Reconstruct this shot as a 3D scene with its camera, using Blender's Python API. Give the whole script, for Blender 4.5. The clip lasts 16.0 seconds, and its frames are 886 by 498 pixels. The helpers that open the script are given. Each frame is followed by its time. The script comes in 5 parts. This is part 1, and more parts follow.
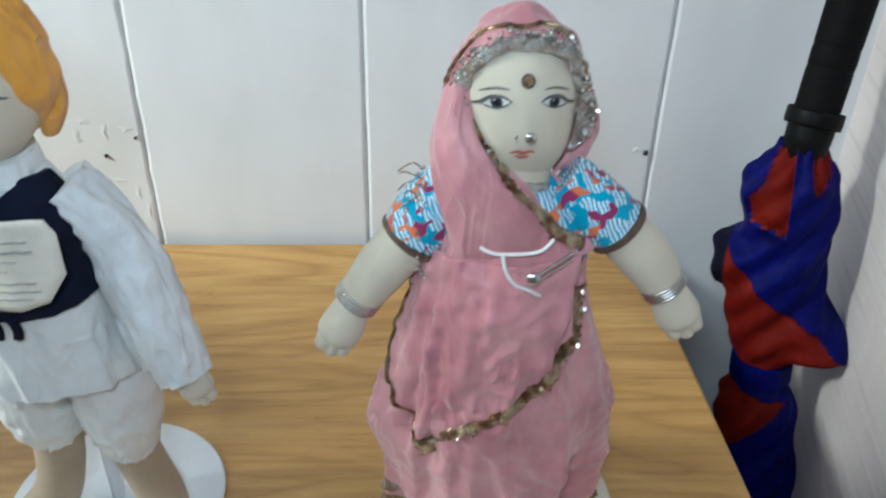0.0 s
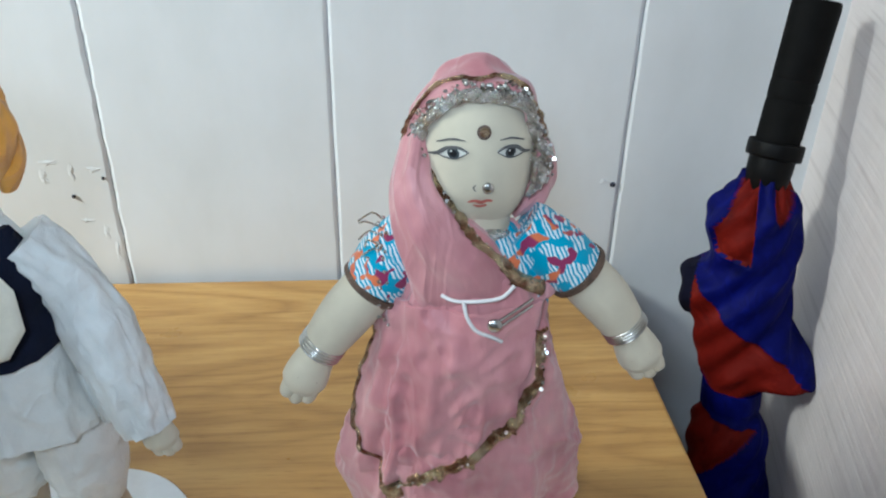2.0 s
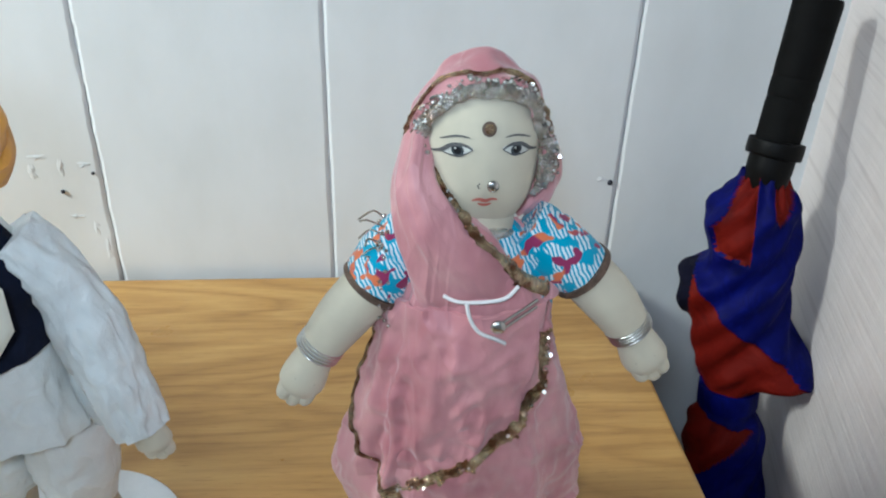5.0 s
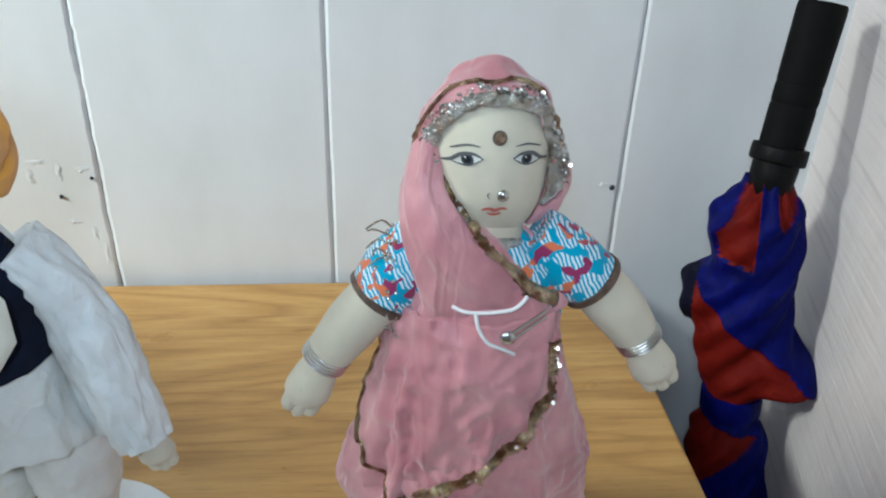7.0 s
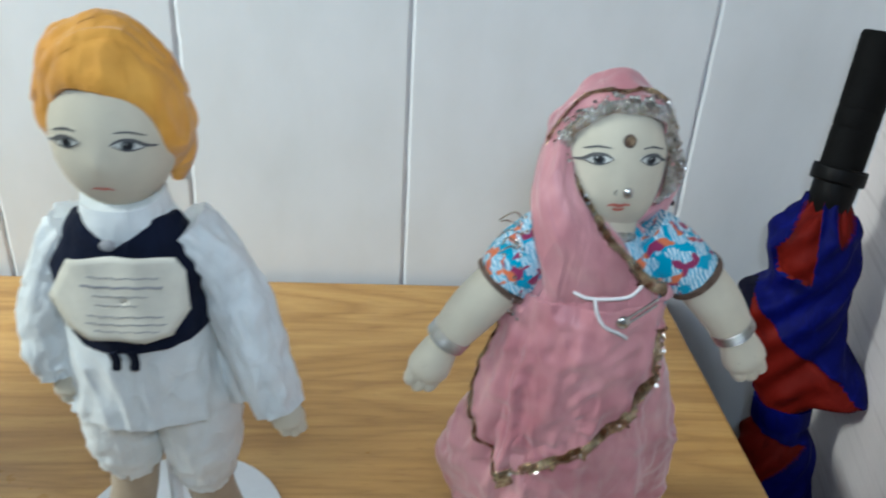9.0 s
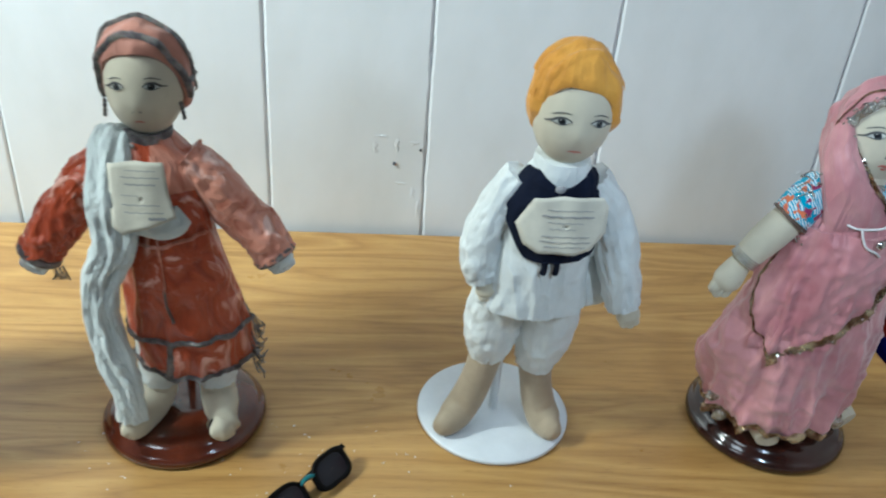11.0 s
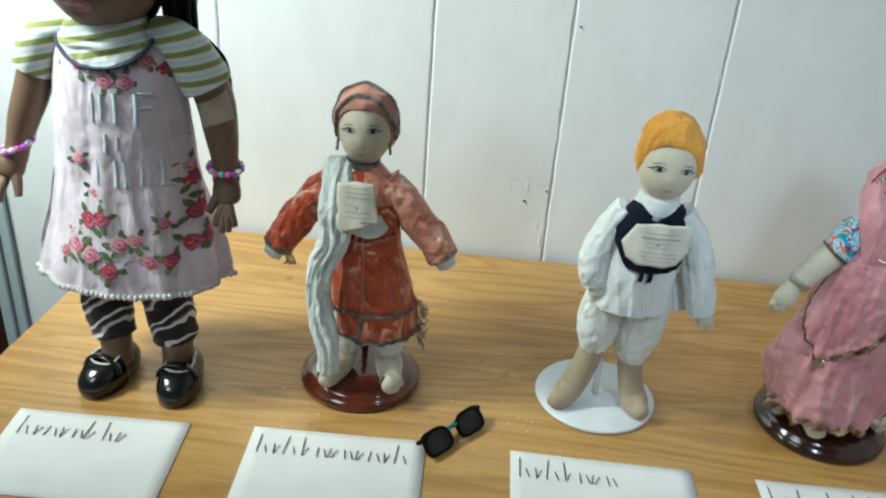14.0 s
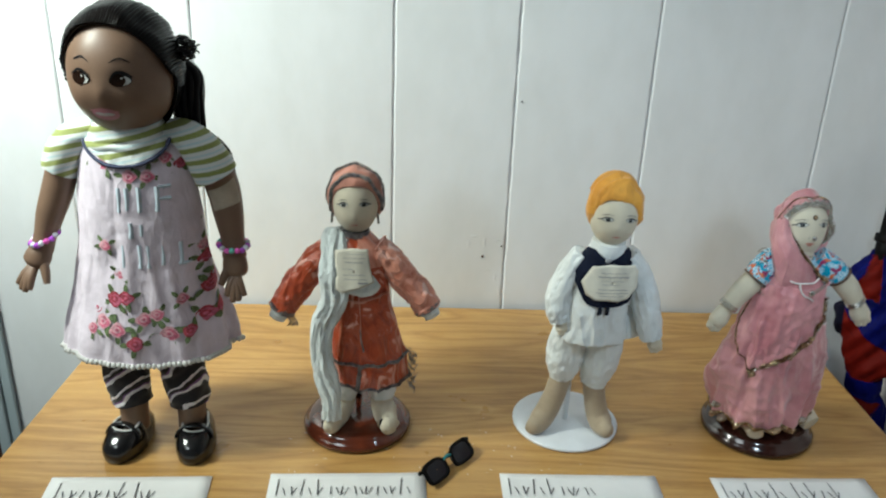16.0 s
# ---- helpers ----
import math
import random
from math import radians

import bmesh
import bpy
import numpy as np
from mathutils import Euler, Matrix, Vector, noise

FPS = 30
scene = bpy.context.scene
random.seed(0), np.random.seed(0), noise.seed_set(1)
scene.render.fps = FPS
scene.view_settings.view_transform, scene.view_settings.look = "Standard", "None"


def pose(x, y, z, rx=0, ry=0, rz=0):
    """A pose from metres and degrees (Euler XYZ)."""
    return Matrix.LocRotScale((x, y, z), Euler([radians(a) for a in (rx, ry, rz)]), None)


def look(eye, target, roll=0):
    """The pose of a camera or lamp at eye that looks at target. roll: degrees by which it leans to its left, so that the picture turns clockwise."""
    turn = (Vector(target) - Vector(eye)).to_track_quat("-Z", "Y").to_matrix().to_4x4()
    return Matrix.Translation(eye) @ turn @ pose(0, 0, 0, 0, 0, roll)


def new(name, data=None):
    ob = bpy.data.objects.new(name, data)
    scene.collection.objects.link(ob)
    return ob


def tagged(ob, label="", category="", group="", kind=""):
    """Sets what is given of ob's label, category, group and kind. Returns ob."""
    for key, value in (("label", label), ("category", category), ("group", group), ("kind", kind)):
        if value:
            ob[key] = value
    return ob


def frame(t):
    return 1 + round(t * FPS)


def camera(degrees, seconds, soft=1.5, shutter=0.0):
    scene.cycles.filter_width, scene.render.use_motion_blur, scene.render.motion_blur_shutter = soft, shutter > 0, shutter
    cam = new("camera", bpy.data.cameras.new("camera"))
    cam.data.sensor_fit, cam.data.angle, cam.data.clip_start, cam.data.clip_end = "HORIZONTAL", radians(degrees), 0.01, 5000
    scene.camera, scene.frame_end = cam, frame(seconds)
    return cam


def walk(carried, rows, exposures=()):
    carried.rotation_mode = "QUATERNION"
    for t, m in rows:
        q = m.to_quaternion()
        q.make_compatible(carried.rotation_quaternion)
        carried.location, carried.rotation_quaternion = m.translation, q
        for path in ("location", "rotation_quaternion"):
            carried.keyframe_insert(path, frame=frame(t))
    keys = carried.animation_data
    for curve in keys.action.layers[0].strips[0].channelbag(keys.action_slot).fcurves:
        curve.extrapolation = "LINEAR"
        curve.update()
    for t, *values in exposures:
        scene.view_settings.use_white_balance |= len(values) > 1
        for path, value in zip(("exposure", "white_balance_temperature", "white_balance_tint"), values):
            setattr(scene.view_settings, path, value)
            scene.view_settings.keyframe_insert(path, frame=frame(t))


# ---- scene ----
cam = camera(55.6, 16.0, soft=2.1, shutter=0.5)
PATH = [
    (0, (0.215, -0.622, 1.137), (0.289, 1.062, 0.06), 1.4),
    (0.5, (0.222, -0.62, 1.149), (0.334, 1.081, 0.103), 1.1),
    (1, (0.221, -0.618, 1.151), (0.335, 1.094, 0.124), 0.8),
    (1.5, (0.222, -0.619, 1.147), (0.341, 1.089, 0.115), 1.1),
    (2, (0.222, -0.619, 1.147), (0.346, 1.09, 0.115), 1.2),
    (2.5, (0.22, -0.62, 1.145), (0.337, 1.086, 0.107), 1.1),
    (3, (0.219, -0.619, 1.144), (0.342, 1.084, 0.103), 1.5),
    (3.5, (0.217, -0.617, 1.143), (0.353, 1.084, 0.1), 1.8),
    (6, (0.218, -0.609, 1.144), (0.37, 1.095, 0.108), 1.8),
    (6.5, (0.216, -0.608, 1.143), (0.371, 1.095, 0.105), 1.8),
    (7, (0.213, -0.606, 1.144), (0.373, 1.098, 0.11), 2.1),
    (7.5, (0.205, -0.608, 1.147), (0.367, 1.101, 0.12), 2.1),
    (8, (0.204, -0.612, 1.148), (0.378, 1.095, 0.121), 2.5),
    (8.5, (0.191, -0.617, 1.152), (0.366, 1.096, 0.135), 3.1),
    (9, (0.164, -0.64, 1.149), (0.295, 1.091, 0.156), 3.6),
    (9.5, (0.114, -0.661, 1.163), (0.252, 1.049, 0.136), 4.6),
    (10, (0.061, -0.698, 1.174), (0.168, 1.012, 0.143), 4.3),
    (10.2, (0.036, -0.719, 1.179), (0.147, 0.983, 0.135), 4.4),
    (12.5, (-0.119, -0.858, 1.237), (0.138, 0.868, 0.259), 4.2),
    (13, (-0.119, -0.878, 1.249), (0.106, 0.84, 0.25), 5.3),
    (13.5, (-0.094, -0.929, 1.266), (-0.073, 0.821, 0.3), 4.0),
    (14, (-0.081, -0.978, 1.268), (-0.17, 0.787, 0.33), 4.3),
    (14.5, (-0.114, -1.007, 1.29), (-0.098, 0.798, 0.427), 2.7),
    (15, (-0.129, -1.039, 1.302), (-0.064, 0.782, 0.478), 2.1),
    (15.5, (-0.13, -1.061, 1.303), (-0.079, 0.757, 0.473), 1.9),
    (16, (-0.132, -1.088, 1.31), (-0.058, 0.745, 0.515), 2.2),
]
EXPOSURES = [(0.0, 1.08, 5150, 1), (8.3, 1.05, 5150, 1), (9.0, 0.94, 5100, 1), (10.2, 0.84, 5100, 2), (12.3, 0.92, 4750, -12), (13.5, 0.90, 4950, -8), (14.5, 0.80, 5400, -3), (16.0, 0.70, 5400, -2)]
walk(cam, [(t, look(eye, target, roll)) for t, eye, target, roll in PATH], EXPOSURES)

# ---- world and lights ----
# table top height; heights on the table start from it
T = 0.75

world = bpy.data.worlds.new("room_air")
world.use_nodes = True
world.node_tree.nodes["Background"].inputs[0].default_value = (0.80, 0.88, 1.0, 1)
world.node_tree.nodes["Background"].inputs[1].default_value = 0.02
scene.world = world


def lamp(name, kind, at, power, colour, size, target=None, cone=None):
    data = bpy.data.lights.new(name, kind)
    data.energy, data.color = power, colour
    if kind == "AREA":
        data.size = size
    else:
        data.shadow_soft_size = size
    if cone:
        data.spot_size, data.spot_blend = radians(cone), 1.0
    ob = new(name, data)
    ob.matrix_world = look(at, target) if target else Matrix.Translation(at)
    return tagged(ob, kind="structure")


# the small white light beside the lens, the shaded warm lamp on the side of the tall doll, an unseen overhead light
# added as fill
lamp("torch_light", "SPOT", (0.185, -0.67, 1.215), 1.65, (0.97, 0.98, 1.0), 0.022, (0.30, -0.15, 0.90), 120)
lamp("warm_lamp_light", "SPOT", (-0.98, -0.48, 1.68), 54.0, (1.0, 0.90, 0.72), 0.14, (-0.50, 0.0, 1.15), 88)
lamp("overhead_fill", "AREA", (-1.1, -1.3, 2.25), 4.2, (1.0, 0.93, 0.85), 0.5, (-0.7, -1.2, 0))


# ---- materials ----
def nodes_of(m):
    m.use_nodes = True
    t = m.node_tree
    return t, t.nodes["Principled BSDF"]


def link(t, a, b):
    t.links.new(a, b)


def texture(t, kind, scale, detail=4.0, stretch=(1, 1, 1), turn=(0, 0, 0), rough=0.55, **more):
    co, mp, tex = t.nodes.new("ShaderNodeTexCoord"), t.nodes.new("ShaderNodeMapping"), t.nodes.new(kind)
    mp.inputs["Scale"].default_value, mp.inputs["Rotation"].default_value = stretch, turn
    link(t, co.outputs["Object"], mp.inputs["Vector"])
    link(t, mp.outputs[0], tex.inputs["Vector"])
    tex.inputs["Scale"].default_value = scale
    if "Detail" in tex.inputs:
        tex.inputs["Detail"].default_value = detail
    if "Roughness" in tex.inputs:
        tex.inputs["Roughness"].default_value = rough
    for k, v in more.items():
        tex.inputs[k].default_value = v
    return tex


def ramp(t, source, stops):
    r = t.nodes.new("ShaderNodeValToRGB")
    e = r.color_ramp.elements
    while len(e) < len(stops):
        e.new(0.5)
    for n, (p, c) in enumerate(stops):
        e[n].position, e[n].color = p, (*c, 1)
    link(t, source, r.inputs[0])
    return r


def mix(t, fac, a, b, mode="MIX"):
    m = t.nodes.new("ShaderNodeMix")
    m.data_type, m.blend_type = "RGBA", mode
    for k, v in ((0, fac), (6, a), (7, b)):
        if hasattr(v, "is_linked") or hasattr(v, "links"):
            link(t, v, m.inputs[k])
        elif k == 0:
            m.inputs[k].default_value = v
        else:
            m.inputs[k].default_value = (*v, 1)
    return m.outputs[2]


def bump(t, p, height, strength, distance):
    b = t.nodes.new("ShaderNodeBump")
    b.inputs["Strength"].default_value, b.inputs["Distance"].default_value = strength, distance
    link(t, height, b.inputs["Height"])
    old = p.inputs["Normal"].links
    if old:
        link(t, old[0].from_socket, b.inputs["Normal"])
    link(t, b.outputs[0], p.inputs["Normal"])


def plain(name, colour, rough=0.6, metal=0.0, vary=0.12, scale=60.0, fine=900.0, relief=0.25, depth=0.0004, coat=0.0, sheen=0.0):
    """A surface of one colour with blotches, fine grain and relief."""
    m = bpy.data.materials.new(name)
    t, p = nodes_of(m)
    big, small = texture(t, "ShaderNodeTexNoise", scale), texture(t, "ShaderNodeTexNoise", fine, 2.0)
    dark = tuple(c * (1 - vary * 1.6) for c in colour)
    light = tuple(min(1, c * (1 + vary)) for c in colour)
    r = ramp(t, big.outputs[0], [(0.3, dark), (0.7, light)])
    link(t, mix(t, 0.12, r.outputs[0], small.outputs[0], "OVERLAY"), p.inputs["Base Color"])
    p.inputs["Roughness"].default_value, p.inputs["Metallic"].default_value = rough, metal
    p.inputs["Coat Weight"].default_value = coat
    p.inputs["Specular IOR Level"].default_value = 0.10 if max(colour) < 0.005 else 0.22 if max(colour) < 0.02 else (0.32 if max(colour) < 0.1 else 0.45)
    p.inputs["Sheen Weight"].default_value = sheen
    bump(t, p, small.outputs[0], relief, depth)
    bump(t, p, big.outputs[0], relief * 0.6, depth * 4)
    return m


def cloth(name, colour, weave=2600.0, vary=0.15, rough=0.85, sheen=0.3, crease=0.5, second=None, long=1.0):
    """Woven cloth: crossing threads, small creases, uneven dye."""
    m = bpy.data.materials.new(name)
    t, p = nodes_of(m)
    a = texture(t, "ShaderNodeTexWave", weave / 6.28, 1.0, **{"Distortion": 1.5})
    b = texture(t, "ShaderNodeTexWave", weave / 6.28, 1.0, turn=(0, radians(90), 0), **{"Distortion": 1.5})
    c = texture(t, "ShaderNodeTexNoise", 95.0 if long == 1.0 else 62.0, 5.0, stretch=(1, 1, long), turn=(0, radians(0 if long == 1.0 else 18), 0))
    d = texture(t, "ShaderNodeTexNoise", 28.0, 3.0)
    r = ramp(t, d.outputs[0], [(0.32, tuple(v * (1 - vary) for v in colour)), (0.68, second or tuple(min(1, v * (1 + vary)) for v in colour))])
    r2 = ramp(t, c.outputs[0], [(0.3, (1 - vary, 1 - vary, 1 - vary)), (0.65, (1, 1, 1))])
    link(t, mix(t, 1.0, r.outputs[0], r2.outputs[0], "MULTIPLY"), p.inputs["Base Color"])
    p.inputs["Roughness"].default_value, p.inputs["Sheen Weight"].default_value = rough, sheen
    p.inputs["Specular IOR Level"].default_value = 0.15 if max(colour) < 0.1 else 0.4
    add = mix(t, 0.5, a.outputs[0], b.outputs[0])
    bump(t, p, add, 0.25, 0.0002)
    bump(t, p, c.outputs[0], crease, 0.003)
    if crease > 0.3:
        # sharp wandering pleats where the cloth is pulled
        for scale, tilt, depth in ((17.0, 35, 0.0075), (31.0, -28, 0.0040)):
            pull = texture(t, "ShaderNodeTexNoise", scale, 2.0, stretch=(1.7, 1.7, 0.6), turn=(0, radians(tilt), 0), **{"Distortion": 0.7})
            off, fold = t.nodes.new("ShaderNodeMath"), t.nodes.new("ShaderNodeMath")
            off.operation, fold.operation = "SUBTRACT", "ABSOLUTE"
            off.inputs[1].default_value = 0.5
            link(t, pull.outputs[0], off.inputs[0])
            link(t, off.outputs[0], fold.inputs[0])
            sharp = ramp(t, fold.outputs[0], [(0.0, (1, 1, 1)), (0.10, (0.4, 0.4, 0.4)), (0.30, (0, 0, 0))])
            bump(t, p, sharp.outputs[0], min(1.0, crease + 0.2), depth * 0.2)
    return m


def satin(name, dark, mid, light, rough=0.32, crease=0.6, sheen=0.2):
    """Shiny worn satin or velvet; the streaks of sheen on its nap are painted into the colour."""
    m = bpy.data.materials.new(name)
    t, p = nodes_of(m)
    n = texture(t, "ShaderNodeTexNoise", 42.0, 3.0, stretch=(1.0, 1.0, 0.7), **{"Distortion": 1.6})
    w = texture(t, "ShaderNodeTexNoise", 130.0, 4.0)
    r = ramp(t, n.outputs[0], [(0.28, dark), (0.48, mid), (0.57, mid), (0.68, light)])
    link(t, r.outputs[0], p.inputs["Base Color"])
    p.inputs["Roughness"].default_value, p.inputs["Sheen Weight"].default_value = rough, sheen
    p.inputs["Specular IOR Level"].default_value = 0.08 if max(mid) < 0.2 else 0.5
    bump(t, p, n.outputs[0], crease, 0.009)
    bump(t, p, w.outputs[0], 0.3, 0.0015)
    return m


def sequins(name, a, b, scale=520.0, rough=0.22):
    """A metal-thread trim sewn with small sequins that glint one by one."""
    m = bpy.data.materials.new(name)
    t, p = nodes_of(m)
    v = texture(t, "ShaderNodeTexVoronoi", scale)
    n = texture(t, "ShaderNodeTexNoise", 180.0, 3.0)
    r = ramp(t, n.outputs[0], [(0.38, a), (0.62, b)])
    link(t, mix(t, 0.10, r.outputs[0], v.outputs["Color"], "SOFT_LIGHT"), p.inputs["Base Color"])
    p.inputs["Roughness"].default_value, p.inputs["Metallic"].default_value = rough, 0.85
    bump(t, p, v.outputs["Color"], 1.0, 0.0012)
    return m


def wall_paint(name, colour, streak=None, turn=0.0):
    m = bpy.data.materials.new(name)
    t, p = nodes_of(m)
    big, mid, fine = texture(t, "ShaderNodeTexNoise", 3.0, 4.0), texture(t, "ShaderNodeTexNoise", 22.0, 5.0, stretch=(1, 1, 0.5)), texture(t, "ShaderNodeTexNoise", 700.0, 2.0)
    r = ramp(t, big.outputs[0], [(0.3, tuple(c * 0.94 for c in colour)), (0.7, colour)])
    r2 = ramp(t, mid.outputs[0], [(0.25, (0.93, 0.93, 0.92)), (0.6, (1, 1, 1))])
    link(t, mix(t, 1.0, r.outputs[0], r2.outputs[0], "MULTIPLY"), p.inputs["Base Color"])
    p.inputs["Roughness"].default_value = 0.42
    bump(t, p, mid.outputs[0], 0.25, 0.002)
    bump(t, p, fine.outputs[0], 0.15, 0.0004)
    if streak:
        s = texture(t, "ShaderNodeTexNoise", 26.0, 3.0, stretch=streak, turn=(turn, 0, 0))
        bump(t, p, s.outputs[0], 0.4, 0.003)
        lines = texture(t, "ShaderNodeTexNoise", 90.0, 2.0, stretch=(0.06, 0.06, 1.6))
        r3 = ramp(t, lines.outputs[0], [(0.32, (0.88, 0.87, 0.87)), (0.44, (1, 1, 1))])
        link(t, mix(t, 1.0, p.inputs["Base Color"].links[0].from_socket, r3.outputs[0], "MULTIPLY"), p.inputs["Base Color"])
        bump(t, p, lines.outputs[0], 0.3, 0.001)
    return m


def oak(name, dark, mid, light, rough=0.33, along=(0.55, 4.2, 4.2), rings=2.8):
    """Oak laminate: long fibres, cathedral figure, small pores, worn varnish."""
    m = bpy.data.materials.new(name)
    t, p = nodes_of(m)
    warp = texture(t, "ShaderNodeTexNoise", 2.2, 2.0, stretch=(0.9, 2.6, 2.6))
    figure = texture(t, "ShaderNodeTexNoise", rings, 2.5, stretch=along, **{"Distortion": 1.7})
    steps = t.nodes.new("ShaderNodeMath")
    steps.operation = "MULTIPLY"
    steps.inputs[1].default_value = 6.0
    link(t, figure.outputs[0], steps.inputs[0])
    saw = t.nodes.new("ShaderNodeMath")
    saw.operation = "FRACT"
    link(t, steps.outputs[0], saw.inputs[0])
    fibre = texture(t, "ShaderNodeTexNoise", 34.0, 5.0, stretch=(0.35, 11.0, 11.0))
    pore = texture(t, "ShaderNodeTexNoise", 120.0, 2.0, stretch=(0.5, 10.0, 10.0))
    half = tuple(0.55 * a + 0.45 * b for a, b in zip(mid, dark))
    base = ramp(t, saw.outputs[0], [(0.0, half), (0.12, mid), (0.55, light), (0.86, mid), (1.0, half)])
    streak = ramp(t, fibre.outputs[0], [(0.3, dark), (0.55, mid), (0.75, light)])
    c = mix(t, 0.30, base.outputs[0], streak.outputs[0])
    holes = ramp(t, pore.outputs[0], [(0.28, (0.68, 0.62, 0.56)), (0.42, (1, 1, 1))])
    c = mix(t, 0.8, c, holes.outputs[0], "MULTIPLY")
    blot = ramp(t, warp.outputs[0], [(0.3, (0.88, 0.87, 0.86)), (0.7, (1, 1, 1))])
    link(t, mix(t, 1.0, c, blot.outputs[0], "MULTIPLY"), p.inputs["Base Color"])
    wear = texture(t, "ShaderNodeTexNoise", 14.0, 6.0)
    rr = ramp(t, wear.outputs[0], [(0.3, (rough * 0.8,) * 3), (0.7, (min(1, rough * 1.4),) * 3)])
    link(t, rr.outputs[0], p.inputs["Roughness"])
    bump(t, p, pore.outputs[0], 0.2, 0.0003)
    return m


def printed(name, ground, spots, scale, amount=0.5):
    """Cotton printed with irregular spots in several colours on a streaked ground."""
    m = bpy.data.materials.new(name)
    t, p = nodes_of(m)
    lines = texture(t, "ShaderNodeTexWave", 190.0, 1.0, turn=(0, radians(25), 0), **{"Distortion": 5.0})
    v = texture(t, "ShaderNodeTexNoise", scale, 1.0)
    v2 = texture(t, "ShaderNodeTexNoise", scale * 1.4, 1.0, turn=(1.0, 2.0, 0.5))
    g = ramp(t, lines.outputs[0], [(0.42, spots[0]), (0.55, ground)])
    a = ramp(t, v.outputs[0], [(0.54, (0, 0, 0)), (0.56, (1, 1, 1))])
    b = ramp(t, v2.outputs[0], [(0.58, (0, 0, 0)), (0.60, (1, 1, 1))])
    hue = texture(t, "ShaderNodeTexNoise", scale * 0.7, 0.0, turn=(2.0, 0.4, 1.0))
    c3 = ramp(t, hue.outputs[0], [(0.48, spots[1]), (0.52, spots[2])])
    c = mix(t, a.outputs[0], g.outputs[0], spots[0])
    c = mix(t, b.outputs[0], c, c3.outputs[0])
    link(t, c, p.inputs["Base Color"])
    p.inputs["Roughness"].default_value, p.inputs["Sheen Weight"].default_value = 0.8, 0.2
    w = texture(t, "ShaderNodeTexNoise", 120.0, 4.0)
    bump(t, p, w.outputs[0], 0.4, 0.002)
    return m


def banded(name, stops, scale, turn=(0, 0, 0), rough=0.8, distort=0.4):
    """Knitted cloth in stripes."""
    m = bpy.data.materials.new(name)
    t, p = nodes_of(m)
    w = texture(t, "ShaderNodeTexWave", scale, 2.0, turn=turn, **{"Distortion": distort, "Detail Scale": 30.0 / max(scale, 1)})
    w.wave_profile = "SAW"
    r = ramp(t, w.outputs[0], stops)
    r.color_ramp.interpolation = "CONSTANT"
    link(t, r.outputs[0], p.inputs["Base Color"])
    p.inputs["Roughness"].default_value, p.inputs["Sheen Weight"].default_value = rough, 0.2
    n = texture(t, "ShaderNodeTexNoise", 110.0, 4.0)
    bump(t, p, n.outputs[0], 0.4, 0.002)
    return m


WALL = wall_paint("painted_panel", (0.76, 0.79, 0.82))
WALL_SIDE = wall_paint("painted_side_wall", (0.80, 0.735, 0.72), (0.25, 0.25, 5.0))
GROOVE = plain("groove_paint", (0.74, 0.76, 0.79), 0.6)
OAK = oak("oak_laminate", (0.27, 0.135, 0.038), (0.47, 0.268, 0.078), (0.60, 0.372, 0.122))
OAK_EDGE = oak("oak_edge_band", (0.16, 0.08, 0.028), (0.29, 0.15, 0.05), (0.36, 0.2, 0.075))
DARK_WOOD = plain("dark_brown_wood", (0.045, 0.016, 0.010), 0.4, 0, 0.3, 20)
MAHOGANY = plain("mahogany_stain", (0.105, 0.022, 0.008), 0.16, 0, 0.3, 35, 500, 0.1, 0.0002, 0.6)
WALNUT = plain("dark_walnut_stain", (0.030, 0.009, 0.006), 0.16, 0, 0.3, 35, 500, 0.1, 0.0002, 0.6)
WHITE_METAL = plain("white_enamel", (0.80, 0.83, 0.86), 0.3, 0, 0.04, 40, 600, 0.08)
PAPER = plain("card_paper", (0.84, 0.84, 0.83), 0.8, 0, 0.03, 25, 1500, 0.2, 0.0002)
TAG_PAPER = plain("aged_tag_paper", (0.72, 0.69, 0.58), 0.8, 0, 0.10, 45, 1500, 0.2, 0.0003)
INK = plain("dark_ink", (0.035, 0.035, 0.05), 0.7)
TAG_INK = plain("faded_ink", (0.33, 0.33, 0.34), 0.8)
BLACK_PLASTIC = plain("black_plastic", (0.0045, 0.0045, 0.0048), 0.42, 0, 0.2, 80)
LENS = plain("smoked_lens", (0.02, 0.02, 0.026), 0.1, 0, 0.05)
SILVER = plain("silver_metal", (0.62, 0.62, 0.60), 0.25, 1.0, 0.1)
BLUE_TRIM = wall_paint("pale_blue_casing", (0.42, 0.50, 0.54))
FLOOR = plain("floor_covering", (0.16, 0.14, 0.12), 0.7, 0, 0.25, 12)
CEIL = plain("ceiling_paint", (0.75, 0.75, 0.73), 0.8, 0, 0.05, 8)


